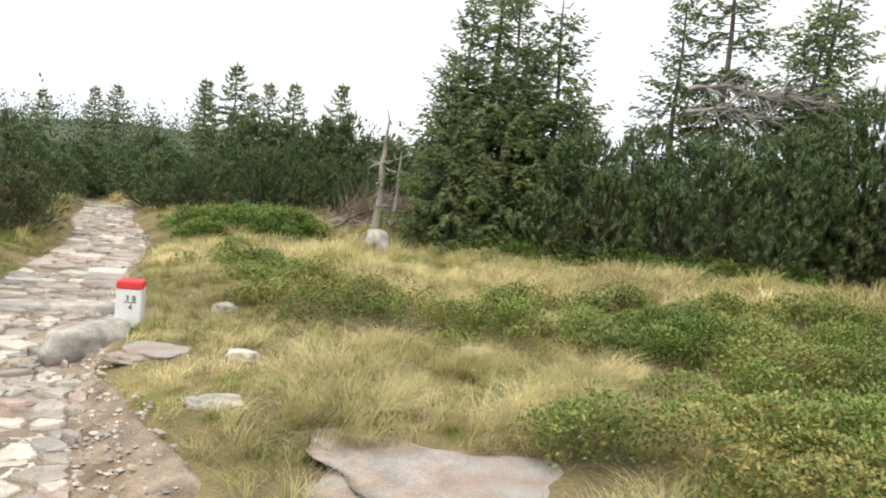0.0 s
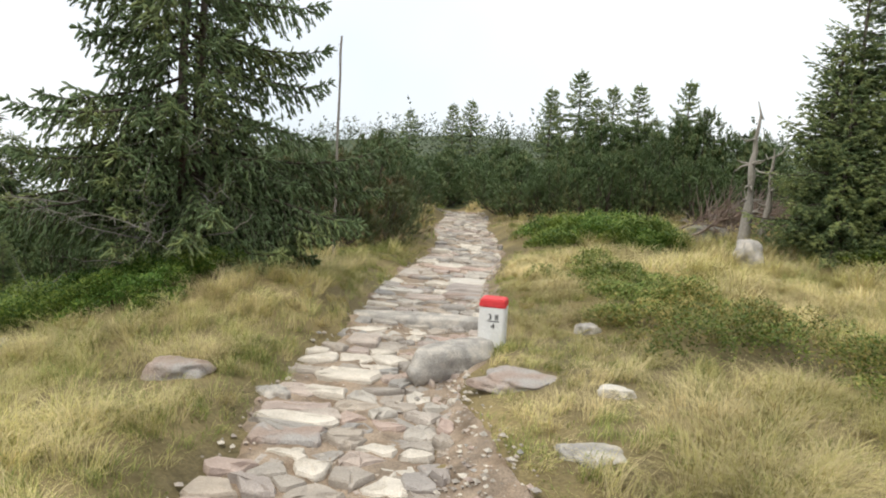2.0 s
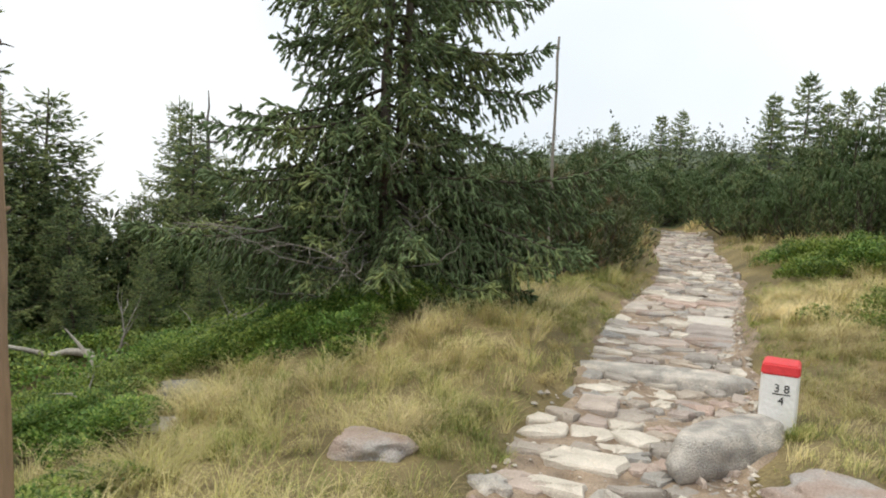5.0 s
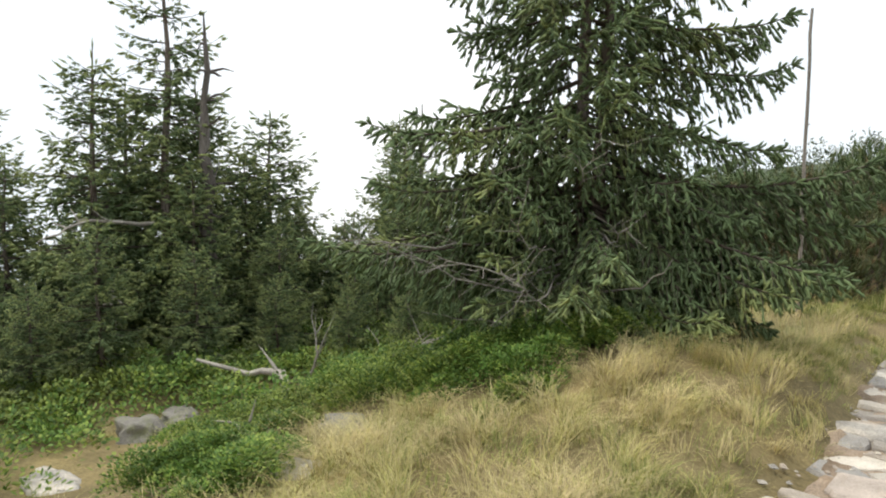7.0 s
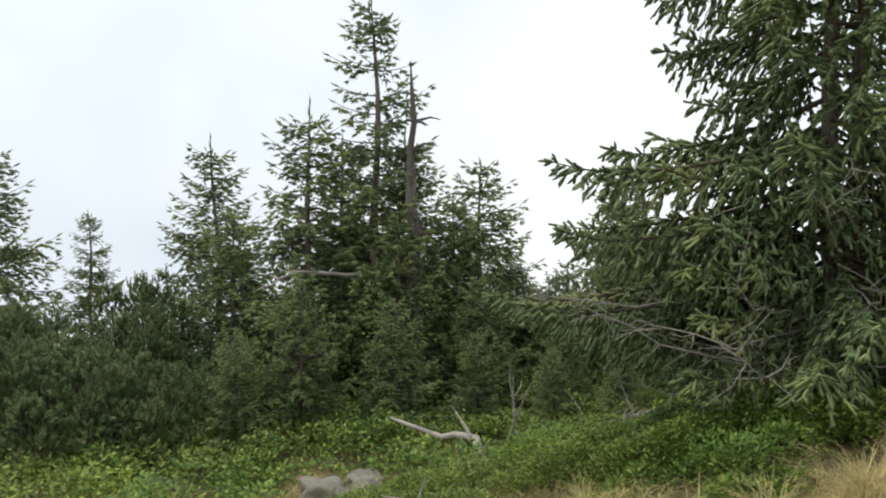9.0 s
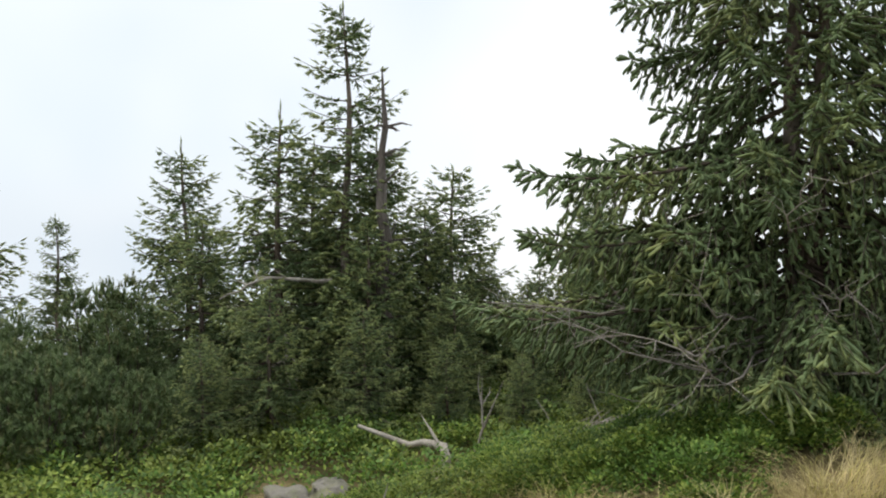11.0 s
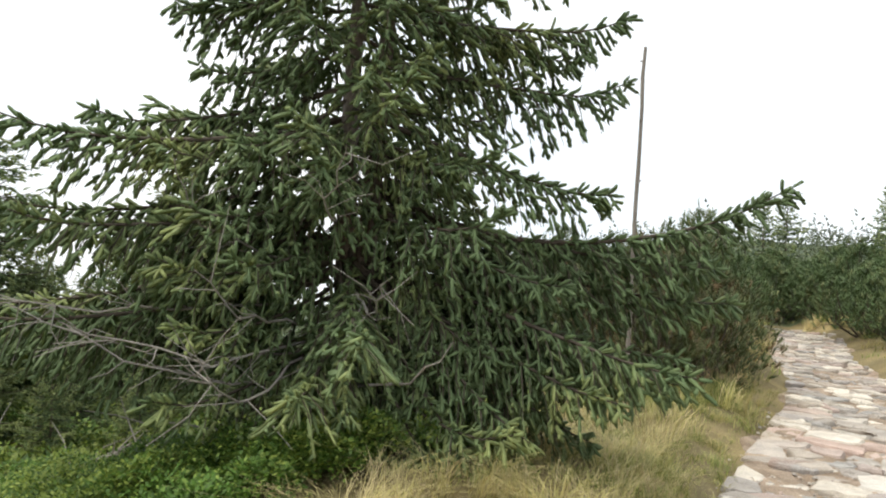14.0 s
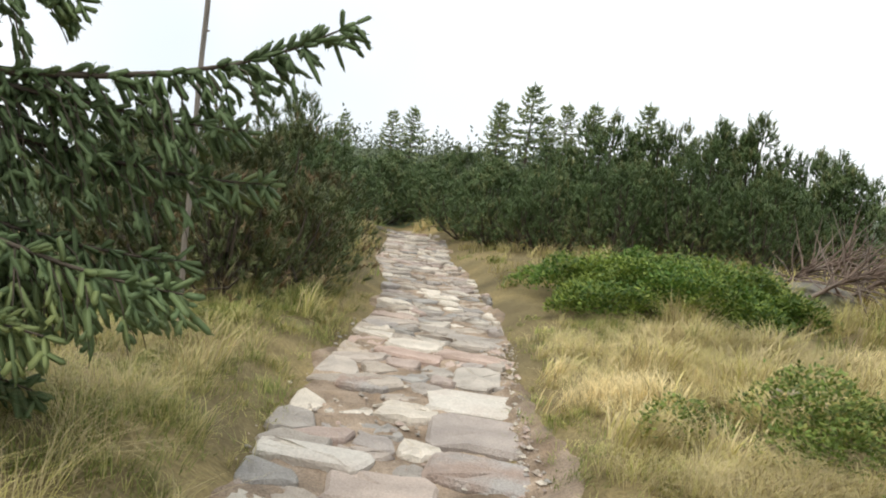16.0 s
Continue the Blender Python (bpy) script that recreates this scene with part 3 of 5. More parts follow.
def ragged_spruce(name, rng, height, radius, level=0.26, low=0.06, power=0.75, hang=0.5, gap=(), lean=(0, 0), twig_gap=0.1, shoot=0.1, count=4, size=0.045, width=0.011, core=0.017, shoot_step=0.085, bare=0.0, flat=0.0):
    """A mountain spruce in tiers: each whorl of limbs carries broad drooping sprays of shoots, fresh growth at the tips."""
    trunk_r = 0.012 * height + 0.015
    hz = np.linspace(-0.15, height, 10)
    q = np.clip(hz / height, 0, 1)
    tp = np.stack([lean[0] * q ** 1.5 + 0.03 * np.sin(hz * 2), lean[1] * q ** 1.5 + 0.03 * np.cos(hz * 1.7), hz], 1)
    trunk = tubes([(tp, trunk_r * (1 - q) ** 0.8 * (1 + 0.6 * np.exp(-np.clip(hz, 0, 9) * 6)) + 0.006)], 9)
    lines, B, W, LEN, TONE = [], [], [], [], []
    h, turn, down = low * height, rng.uniform(0, 6), np.array([0, 0, 1.0])
    phase = rng.uniform(0, 6, 2)
    while h < height * 0.97:
        q = h / height
        thin = any(a < q < b and rng.uniform() < c for a, b, c in gap)
        n = 2 if thin else int(rng.integers(4, 7))
        tier = rng.uniform(0.72, 1.12)
        for j in range(n):
            az = turn + j * 2 * math.pi / n + rng.uniform(-0.35, 0.35)
            side_bias = 1 + 0.22 * math.sin(az + phase[0]) * math.sin(3.1 * q + phase[1])
            L = radius * max(0.05, 1 - q) ** power * rng.uniform(0.6, 1.15) * tier * side_bias * min(1, 0.6 + q * 3) + 0.06
            p0 = np.array([np.interp(h, hz, tp[:, 0]), np.interp(h, hz, tp[:, 1]), h + rng.uniform(-0.09, 0.09)])
            rise = L * (-0.42 + 0.95 * q + rng.uniform(-0.14, 0.14)) * (1 - flat)
            pts = curve_points(p0, p0 + np.array([math.cos(az) * L, math.sin(az) * L, rise]), 0.06 * L, 7, 0.1 * L * (1 - q))
            lines.append((pts, np.linspace(0.006 + 0.01 * L, 0.003, 7)))
            if rng.uniform() < bare:
                continue
            m = max(3, int(L * 0.88 / twig_gap)) * 2
            t = 0.12 + 0.88 * (np.arange(m) + rng.uniform(0, 1, m)) / m
            i = np.clip((t * 6).astype(int), 0, 5)
            a = pts[i] + (pts[i + 1] - pts[i]) * (t * 6 - i)[:, None]
            d = unit(pts[i + 1] - pts[i])
            side = unit(np.cross(d, down)) * np.where(np.arange(m) % 2, 1, -1)[:, None]
            ln = np.minimum(0.6, 0.55 * L) * np.clip(1.08 - t, 0.05, 1) ** 0.75 * rng.uniform(0.5, 1.1, m) + 0.05
            w = unit(d * rng.uniform(0.55, 0.95, m)[:, None] + side * rng.uniform(0.45, 0.95, m)[:, None] - down * (hang * rng.uniform(0.1, 0.9, m))[:, None])
            steps = np.maximum(1, (ln / shoot_step).astype(int))
            rep = np.repeat(np.arange(m), steps)
            k = len(rep)
            s = (np.arange(k) - np.repeat(np.cumsum(steps) - steps, steps) + rng.uniform(0.2, 0.9, k)) / steps[rep]
            run = (s * ln[rep])[:, None]
            base = a[rep] + w[rep] * run - down * (0.45 * hang * run * s[:, None])
            cross = unit(np.cross(w[rep], down) + 1e-6)
            for sgn in (-1, 0, 1):
                B.append(base)
                W.append(w[rep] * 0.8 + sgn * cross * rng.uniform(0.5, 1.0, (k, 1)) + rng.normal(0, 0.14, (k, 3)) - down * (0.35 * hang * s)[:, None])
                LEN.append(shoot * rng.uniform(0.7, 1.2, k) * (1.1 - 0.35 * s))
                # tone climbs from the trunk outward and along each twig, with random scatter
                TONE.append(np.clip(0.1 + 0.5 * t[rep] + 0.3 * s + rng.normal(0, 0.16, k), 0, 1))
            for z in range(0, m, 2):
                if ln[z] > 0.2:
                    lines.append((np.stack([a[z], a[z] + w[z] * ln[z] * 0.5, a[z] + w[z] * ln[z] * 0.92 - down * 0.3 * hang * ln[z]]), (0.004, 0.003, 0.0015)))
            B.append(pts[-1:])
            W.append(pts[-1:] - pts[-2:-1])
            LEN.append(np.array([shoot * 1.4]))
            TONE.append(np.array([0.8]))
        turn += 0.7
        h += level * (1.1 - 0.45 * q) * rng.uniform(0.75, 1.25)
    for z in range(3):
        B.append(tp[-1:] - down * (0.1 + 0.14 * z))
        W.append(down[None] + rng.normal(0, 0.3 if z else 0.02, (1, 3)))
        LEN.append(np.array([0.22]))
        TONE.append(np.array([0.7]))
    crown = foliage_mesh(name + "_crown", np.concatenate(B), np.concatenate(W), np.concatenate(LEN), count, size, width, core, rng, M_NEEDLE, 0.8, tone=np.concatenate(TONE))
    return (np_mesh(name + "_trunk", *trunk, M_BARK, True), np_mesh(name + "_branchwork", *tubes(lines, 3), M_TWIG, True), crown)


RNG = np.random.default_rng(7)

# the big twin-stemmed spruce beside the path
HX, HY = -6.53, 6.83
HZ = float(ground(HX, HY)) - 0.02


def rel(x, y, z):
    return (x - HX, y - HY, z - HZ)


hero_arms = [
    ((0.1, 0.1, 1.55), rel(-4.62, 8.25, 1.78), 0.33, 0.08),
    ((0.05, 0.1, 1.95), rel(-5.3, 7.65, 1.72), 0.04, 0.05),
    ((0.1, 0.0, 1.0), rel(-5.35, 6.85, 0.35), 0.0, 0.05),
    ((0.1, 0.0, 0.75), rel(-5.42, 6.95, 0.18), 0.0, 0.04),
    ((0.1, 0.0, 0.85), rel(-5.5, 6.7, 0.32), 0.0, 0.05),
    ((0.1, 0.0, 1.1), rel(-5.25, 7.05, 0.5), 0.0, 0.05),
    ((0.1, 0.05, 0.8), rel(-5.5, 7.3, 0.32), 0.0, 0.05),
    ((0.1, 0.05, 0.7), rel(-5.45, 7.1, 0.24), 0.0, 0.04),
    ((0.1, 0.05, 0.6), rel(-5.65, 7.5, 0.2), 0.0, 0.04),
    ((0.1, 0.05, 1.0), rel(-5.35, 7.25, 0.6), 0.0, 0.05),
    ((0.1, 0.05, 1.2), rel(-5.5, 7.05, 0.85), 0.02, 0.05),
    ((0.05, 0.1, 1.45), rel(-4.9, 8.05, 1.4), 0.06, 0.02),
    ((0.0, -0.1, 1.9), rel(-6.8, 5.05, 1.88), 0.12, 0.06),
    ((0.0, -0.1, 1.6), rel(-7.1, 5.2, 1.5), 0.1, 0.05),
    ((-0.1, -0.1, 1.25), rel(-7.85, 4.95, 0.95), 0.15, 0.08),
    ((0.0, -0.1, 1.1), rel(-7.2, 5.3, 0.75), 0.1, 0.05),
    ((0.1, 0.05, 1.2), rel(-5.2, 8.0, 0.75), 0.0, 0.05),
    ((0.1, 0.0, 1.0), rel(-5.3, 7.6, 0.42), 0.0, 0.05),
    ((0.1, -0.1, 1.1), rel(-5.75, 6.35, 0.6), 0.0, 0.05),
    ((0.05, 0.05, 2.55), (1.08, 1.07, 2.48), 0.05, 0.08),
    ((0.05, 0.05, 2.25), (1.1, 1.08, 2.08), 0.02, 0.12),
    ((0.05, 0.05, 3.0), (1.1, 0.95, 2.95), 0.05, 0.08),
    ((0.0, -0.05, 3.0), (-0.55, -0.95, 2.8), 0.05, 0.08),
    ((0.0, -0.05, 2.7), (-0.5, -0.9, 2.4), 0.05, 0.08),
    ((0.0, -0.05, 2.3), (-0.3, -0.8, 2.05), 0.05, 0.05),
    ((0.0, -0.05, 2.1), (-0.6, -1.25, 1.75), 0.08, 0.08),
    ((0.05, -0.1, 2.0), (0.25, -0.85, 1.6), 0.05, 0.05),
    ((0.05, -0.1, 1.8), (0.55, -0.55, 1.45), 0.05, 0.05),
    ((0.05, 0.0, 1.9), (0.8, 0.1, 1.6), 0.05, 0.05),
    ((0.05, 0.0, 1.5), (1.2, 0.5, 1.0), 0.05, 0.05),
    ((0.05, 0.0, 1.2), (0.6, -0.35, 0.75), 0.05, 0.05),
    ((0.0, -0.1, 1.4), (0.0, -1.05, 0.9), 0.05, 0.05),
    ((0.0, 0.0, 1.5), (-1.2, -0.9, 1.0), 0.05, 0.05),
    ((0.0, -0.1, 1.0), (-0.55, -1.9, 0.72), 0.08, 0.08),
    ((0.0, -0.1, 1.45), (-0.2, -1.75, 1.2), 0.08, 0.08),
    ((-0.1, -0.1, 1.2), (-1.1, -1.6, 0.55), 0.05, 0.06),
    ((0.1, 0.1, 1.35), rel(-4.85, 8.15, 1.2), 0.08, 0.04),
    ((0.1, 0.05, 1.15), rel(-4.69, 7.54, 0.86), 0.02, 0.05),
    ((0.1, 0.05, 1.05), rel(-4.95, 7.3, 0.72), 0.02, 0.05),
    ((0.1, 0.05, 1.1), rel(-4.88, 7.75, 0.78), 0.02, 0.05),
    ((0.05, 0.05, 2.75), (0.75, 1.05, 2.3), 0.02, 0.06),
    ((0.05, 0.05, 3.2), (0.75, 0.95, 3.1), 0.05, 0.1),
    ((0.0, 0.0, 3.1), (0.5, -0.8, 2.85), 0.05, 0.08),
    ((0.1, 0.1, 1.1), rel(-5.0, 7.9, 0.9), 0.05, 0.04),
]
hero = spruce_meshes("big_spruce", np.random.default_rng(11), 5.2, 1.55, 116, 0.12, 0.8, 0.066, 8, 0.021, 0.0052, 0.043, hero_arms, [(0.36, 0.5, 0.3)], (0.05, 0.0), 0.75, 0.065, 0.08, 0.0108, True, 0.38)
big = conifer("big_spruce", hero, "large dark green spruce with drooping boughs beside the path", "spruce tree", (HX, HY, HZ))
t2 = np.linspace(0, 1, 8)
part("trunk", np_mesh("second_stem", *tubes([(np.stack([0.05 + 0.13 * t2, 0.05 + 0.12 * t2 ** 0.7, 0.2 + 4.4 * t2], 1), 0.06 * (1 - t2) + 0.012)], 8), M_BARK, True), big, "second reddish-brown stem")


def dead_limb(name, label, pts, r, rng, twigs=8, loc=(0, 0, 0), mat=None, reach=0.35, group=""):
    pts = np.asarray(pts, float)
    t = np.linspace(0, 1, 10) * (len(pts) - 1)
    i = np.clip(t.astype(int), 0, len(pts) - 2)
    fine = pts[i] + (pts[i + 1] - pts[i]) * (t - i)[:, None] + rng.normal(0, 0.012, (10, 3))
    lines = [(fine, np.linspace(r, r * 0.25, 10))]
    for j in range(twigs):
        a = fine[rng.integers(2, 9)]
        w = unit(unit(fine[-1] - fine[0]) * 0.7 + rng.normal(0, 0.55, 3))
        L = reach * rng.uniform(0.4, 1)
        lines.append((np.stack([a, a + w * L * 0.5 + rng.normal(0, 0.015, 3), a + w * L + rng.normal(0, 0.03, 3)]), (r * 0.35, r * 0.25, 0.0015)))
    return lines, mat or M_DEAD


def joined(name, made):
    return np_mesh(name, *tubes(made[0], 5), made[1], True)


for pts, r, n in (
    ((rel(-6.45, 6.75, 0.75), rel(-6.0, 6.6, 0.72), rel(-5.6, 6.62, 0.82), rel(-5.4, 6.66, 1.02)), 0.016, 2),
    ((rel(-6.5, 6.6, 0.72), rel(-6.4, 6.1, 0.7), rel(-6.5, 5.6, 0.85), rel(-6.75, 5.15, 1.08)), 0.014, 12),
    ((rel(-6.5, 6.6, 0.85), rel(-6.6, 6.0, 0.78), rel(-6.9, 5.4, 0.95)), 0.012, 12),
    ((rel(-6.45, 6.6, 1.0), rel(-6.1, 6.0, 1.05), rel(-5.85, 5.62, 1.3)), 0.012, 6),
    ((rel(-6.5, 6.7, 0.5), rel(-6.6, 6.2, 0.42), rel(-7.0, 5.6, 0.5)), 0.014, 8),
    ((rel(-6.5, 6.6, 1.3), rel(-6.4, 5.9, 1.45), rel(-6.1, 5.6, 1.75)), 0.012, 8),
    ((rel(-6.4, 6.5, 0.9), rel(-6.1, 5.8, 0.85), rel(-6.2, 5.2, 1.05)), 0.013, 14),
    ((rel(-6.4, 6.5, 0.8), rel(-5.9, 5.9, 0.7), rel(-5.7, 5.5, 0.95)), 0.012, 12),
    ((rel(-6.5, 6.5, 1.1), rel(-6.6, 5.6, 1.05), rel(-7.0, 4.9, 1.1)), 0.013, 14),
    ((rel(-6.3, 6.6, 1.5), rel(-5.8, 6.2, 1.6), rel(-5.5, 6.1, 1.85)), 0.01, 7),
    ((rel(-6.3, 6.7, 1.2), rel(-5.8, 6.5, 1.1), rel(-5.5, 6.35, 1.3)), 0.011, 9),
):
    part("dead_branch", joined("dead_branch", dead_limb("dead_branch", "", pts, r * 0.72, RNG, n, mat=M_GREYWOOD)), big, "bare grey dead branch")

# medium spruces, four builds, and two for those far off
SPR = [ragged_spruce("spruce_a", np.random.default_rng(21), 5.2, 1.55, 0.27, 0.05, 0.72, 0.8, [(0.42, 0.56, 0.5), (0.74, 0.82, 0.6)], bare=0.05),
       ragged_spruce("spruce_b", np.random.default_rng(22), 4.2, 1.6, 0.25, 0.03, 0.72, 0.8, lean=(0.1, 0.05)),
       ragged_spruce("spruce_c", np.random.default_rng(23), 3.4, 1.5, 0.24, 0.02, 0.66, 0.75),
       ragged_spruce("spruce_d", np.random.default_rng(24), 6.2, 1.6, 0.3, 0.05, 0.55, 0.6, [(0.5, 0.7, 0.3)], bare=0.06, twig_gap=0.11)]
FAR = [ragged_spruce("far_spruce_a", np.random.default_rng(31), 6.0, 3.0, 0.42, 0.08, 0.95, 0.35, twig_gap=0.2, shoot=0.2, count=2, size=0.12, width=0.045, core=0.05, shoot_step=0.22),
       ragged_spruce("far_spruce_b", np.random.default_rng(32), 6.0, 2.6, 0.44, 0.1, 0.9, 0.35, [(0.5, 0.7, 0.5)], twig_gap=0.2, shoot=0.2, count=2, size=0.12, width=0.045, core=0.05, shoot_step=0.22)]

LEFT = [(1, -12.3, 7.2, 0.42, 50), (2, -12.7, 7.6, 0.55, 90), (1, -13.1, 8.6, 0.8, 20), (1, -12.4, 8.3, 0.68, 80), (2, -11.8, 7.9, 0.55, 10), (2, -10.3, 7.3, 0.33, 30), (2, -10.0, 6.3, 0.28, 110), (2, -13.5, 7.0, 0.6, 60), (2, -10.8, 3.7, 0.54, 20), (2, -10.65, 4.7, 0.46, 140), (2, -10.5, 5.6, 0.34, 45), (2, -10.4, 3.0, 0.38, 200), (2, -11.3, 5.9, 0.52, 250), (2, -10.7, 6.7, 0.38, 300), (2, -9.7, 6.95, 0.28, 80), (2, -10.9, 3.1, 0.36, 10),
        (0, -12.3, 4.75, 1.03, 40), (1, -12.4, 3.85, 0.97, 120), (1, -16.1, 2.55, 1.0, 200), (2, -13.1, 6.4, 0.98, 70), (2, -12.7, 5.9, 0.8, 150),
        (2, -11.6, 4.9, 0.72, 300), (2, -12.9, 5.2, 0.85, 260), (1, -13.4, 4.4, 0.9, 130), (1, -18.2, 5.0, 0.7, 30), (1, -14.5, -0.6, 0.92, 75), (2, -13.3, 2.9, 0.8, 20), (0, -17.5, 0.2, 0.6, 90), (1, -12.5, 5.3, 0.88, 210), (2, -11.9, 8.6, 0.72, 45), (0, -15.0, 9.6, 0.72, 100)]
for v, x, y, s, a in LEFT:
    conifer("spruce", SPR[v], "ragged green spruce among bilberry and dwarf pine", "spruce tree", on(x, y, 0.05), "spruces beside the path", a, s)
RIGHT = [(3, 0.5, 14.6, 1.0, 30), (0, 0.0, 14.2, 0.88, 200), (1, 1.1, 14.4, 0.98, 80), (2, -0.1, 13.6, 0.8, 140), (3, 5.3, 16.2, 1.12, 250), (0, 4.4, 16.4, 1.05, 10), (1, 6.9, 15.8, 1.3, 330), (3, 7.8, 17.0, 1.1, 100), (2, 2.4, 16, 0.9, 100), (1, -0.35, 13.9, 0.85, 15), (1, 1.7, 14.3, 1.12, 190), (0, 0.8, 13.9, 0.93, 300)]
for v, x, y, s, a in RIGHT:
    conifer("spruce", SPR[v], "tall ragged green spruce behind dwarf pines", "spruce tree", on(x, y, 0.05), "spruces across the clearing", a, s)
for i, (x, y, top) in enumerate([(-29.9, 54.3, 5.5), (-26.9, 55.9, 6.1), (-25.6, 56.5, 6.5), (-19.9, 58.9, 7.8), (-17.8, 59.5, 9.2), (-15.3, 60.2, 8.1), (-13.4, 60.5, 8.3), (-9.8, 61.2, 8.7), (-16.9, 61.5, 7.3), (-20.9, 62, 7)]):
    base = on(x, y, 0.1)
    conifer("spruce", FAR[i % 2], "dark slender spruce rising over the dwarf pines", "spruce tree", base, "distant spruces", i * 77, (top - base[2]) / 6.05)

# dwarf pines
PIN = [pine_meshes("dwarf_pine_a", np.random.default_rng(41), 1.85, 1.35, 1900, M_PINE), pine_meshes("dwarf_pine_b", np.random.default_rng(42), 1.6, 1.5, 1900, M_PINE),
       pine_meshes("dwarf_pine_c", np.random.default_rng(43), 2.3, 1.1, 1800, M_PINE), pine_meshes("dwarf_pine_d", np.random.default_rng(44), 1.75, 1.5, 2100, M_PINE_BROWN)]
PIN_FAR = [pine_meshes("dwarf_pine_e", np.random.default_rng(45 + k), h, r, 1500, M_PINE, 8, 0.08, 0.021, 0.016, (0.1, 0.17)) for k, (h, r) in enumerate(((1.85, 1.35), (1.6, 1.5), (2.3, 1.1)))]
PINES_L = [(1, -10.7, 2.1, 0.62, 80), (0, -11.0, 0.7, 0.7, 15), (1, -11.4, 2.9, 0.6, 200), (2, -12.4, 2.0, 0.62, 20), (1, -11.3, -0.6, 0.7, 300), (0, -11.6, 7.6, 0.55, 30), (1, -10.9, 8.9, 0.6, 10), (1, -12.3, 9.4, 0.62, 75),
           (0, -11.3, 20.0, 0.9, 10), (1, -12.0, 22.0, 0.95, 80), (0, -13.3, 20.6, 1.0, 200), (1, -14.6, 24.9, 1.0, 40), (0, -12.6, 25.2, 0.9, 140), (1, -10.9, 25.0, 0.85, 60), (2, -15.6, 22.6, 1.0, 15),
           (3, -7.45, 11.4, 0.86, 0), (3, -7.95, 12.7, 0.92, 90), (2, -8.3, 13.9, 0.86, 40), (3, -8.9, 11.9, 0.95, 200), (1, -9.6, 15.6, 1.0, 10), (0, -10.6, 17.4, 1.0, 70), (1, -10.0, 13.4, 1.1, 100),
           (2, -11.8, 15.5, 1.0, 30), (0, -12.6, 18.6, 1.0, 130), (1, -12.2, 21.0, 1.0, 20), (2, -13.8, 23.2, 1.0, 0), (0, -9.3, 9.6, 0.8, 60), (1, -11.2, 10.8, 0.9, 160),
           (1, -10.8, 1.4, 0.75, 50), (0, -12.2, 0.6, 0.85, 90), (1, -11.2, 0.0, 0.8, 10), (2, -13.2, 1.8, 0.8, 170), (1, -14.4, 5.6, 0.9, 0), (0, -15.5, 7.5, 0.9, 60), (1, -12.6, 7.4, 0.7, 20), (0, -10.2, 8.2, 0.62, 70), (1, -13.6, 3.6, 0.7, 120), (1, -12.6, -1.2, 0.9, 140), (1, -13.6, -0.4, 0.9, 20), (0, -15.8, 3.9, 0.8, 60)]
for v, x, y, s, a in PINES_L:
    conifer("dwarf_pine", (PIN_FAR if y > 16 or x < -13 else PIN)[v], "bushy bronzed dwarf pine beside the path" if v == 3 else "dense green dwarf pine bush", "dwarf pine", on(x, y, 0.05), "dwarf pines on the valley side", a, s)
PINES_R = [(1, -8.5, 21.3, 1.0, 0), (0, -7.4, 19.6, 1.0, 50), (1, -6.2, 18.9, 1.0, 100), (0, -5.0, 18.6, 1.05, 150), (2, -3.8, 18.3, 1.0, 200), (1, -2.7, 18.0, 1.0, 250), (2, -6.6, 21.2, 1.05, 20), (0, -5.2, 20.8, 1.1, 70),
           (2, -3.4, 20.6, 1.15, 120), (1, -8.8, 23.5, 1.1, 20), (0, -1.6, 19.8, 1.1, 20), (2, -10.2, 25.6, 1.0, 0), (1, -11.6, 26.2, 1.1, 30), (0, -13.2, 27.4, 1.15, 60), (1, -7.8, 25.5, 1.1, 90), (0, -11.6, 28, 1.1, 0), (2, -16.5, 24.5, 1.0, 80)]
PINES_R += [(2, -5.6, 20.4, 1.05, 10), (2, -4.5, 20.6, 0.98, 60), (2, -3.2, 20.7, 1.08, 110), (2, -2.0, 20.6, 0.85, 160)]
PINES_B = [(0, 2.2, 13.3, 1.2, 0), (2, 3.2, 13.6, 1.0, 40), (1, 4.2, 13.2, 1.35, 90), (0, 5.5, 13.4, 1.35, 130), (2, 6.8, 13.0, 1.35, 170), (0, 7.8, 12.2, 1.65, 210), (1, 8.8, 13.2, 1.8, 250), (1, 6.2, 14.6, 1.2, 20), (1, 9.3, 10.6, 1.2, 20), (0, 1.4, 15.6, 1.1, 0), (2, 10, 8.5, 1.1, 60)]
PINES_R = [(v, x, y, s * (0.82 if k < 17 else 1.0), a) for k, (v, x, y, s, a) in enumerate(PINES_R)]
for v, x, y, s, a in PINES_R + PINES_B:
    conifer("dwarf_pine", (PIN_FAR if y > 19.5 else PIN)[v], "dense green dwarf pine bush at the clearing edge", "dwarf pine", on(x, y, 0.05), "dwarf pines round the clearing", a, s)

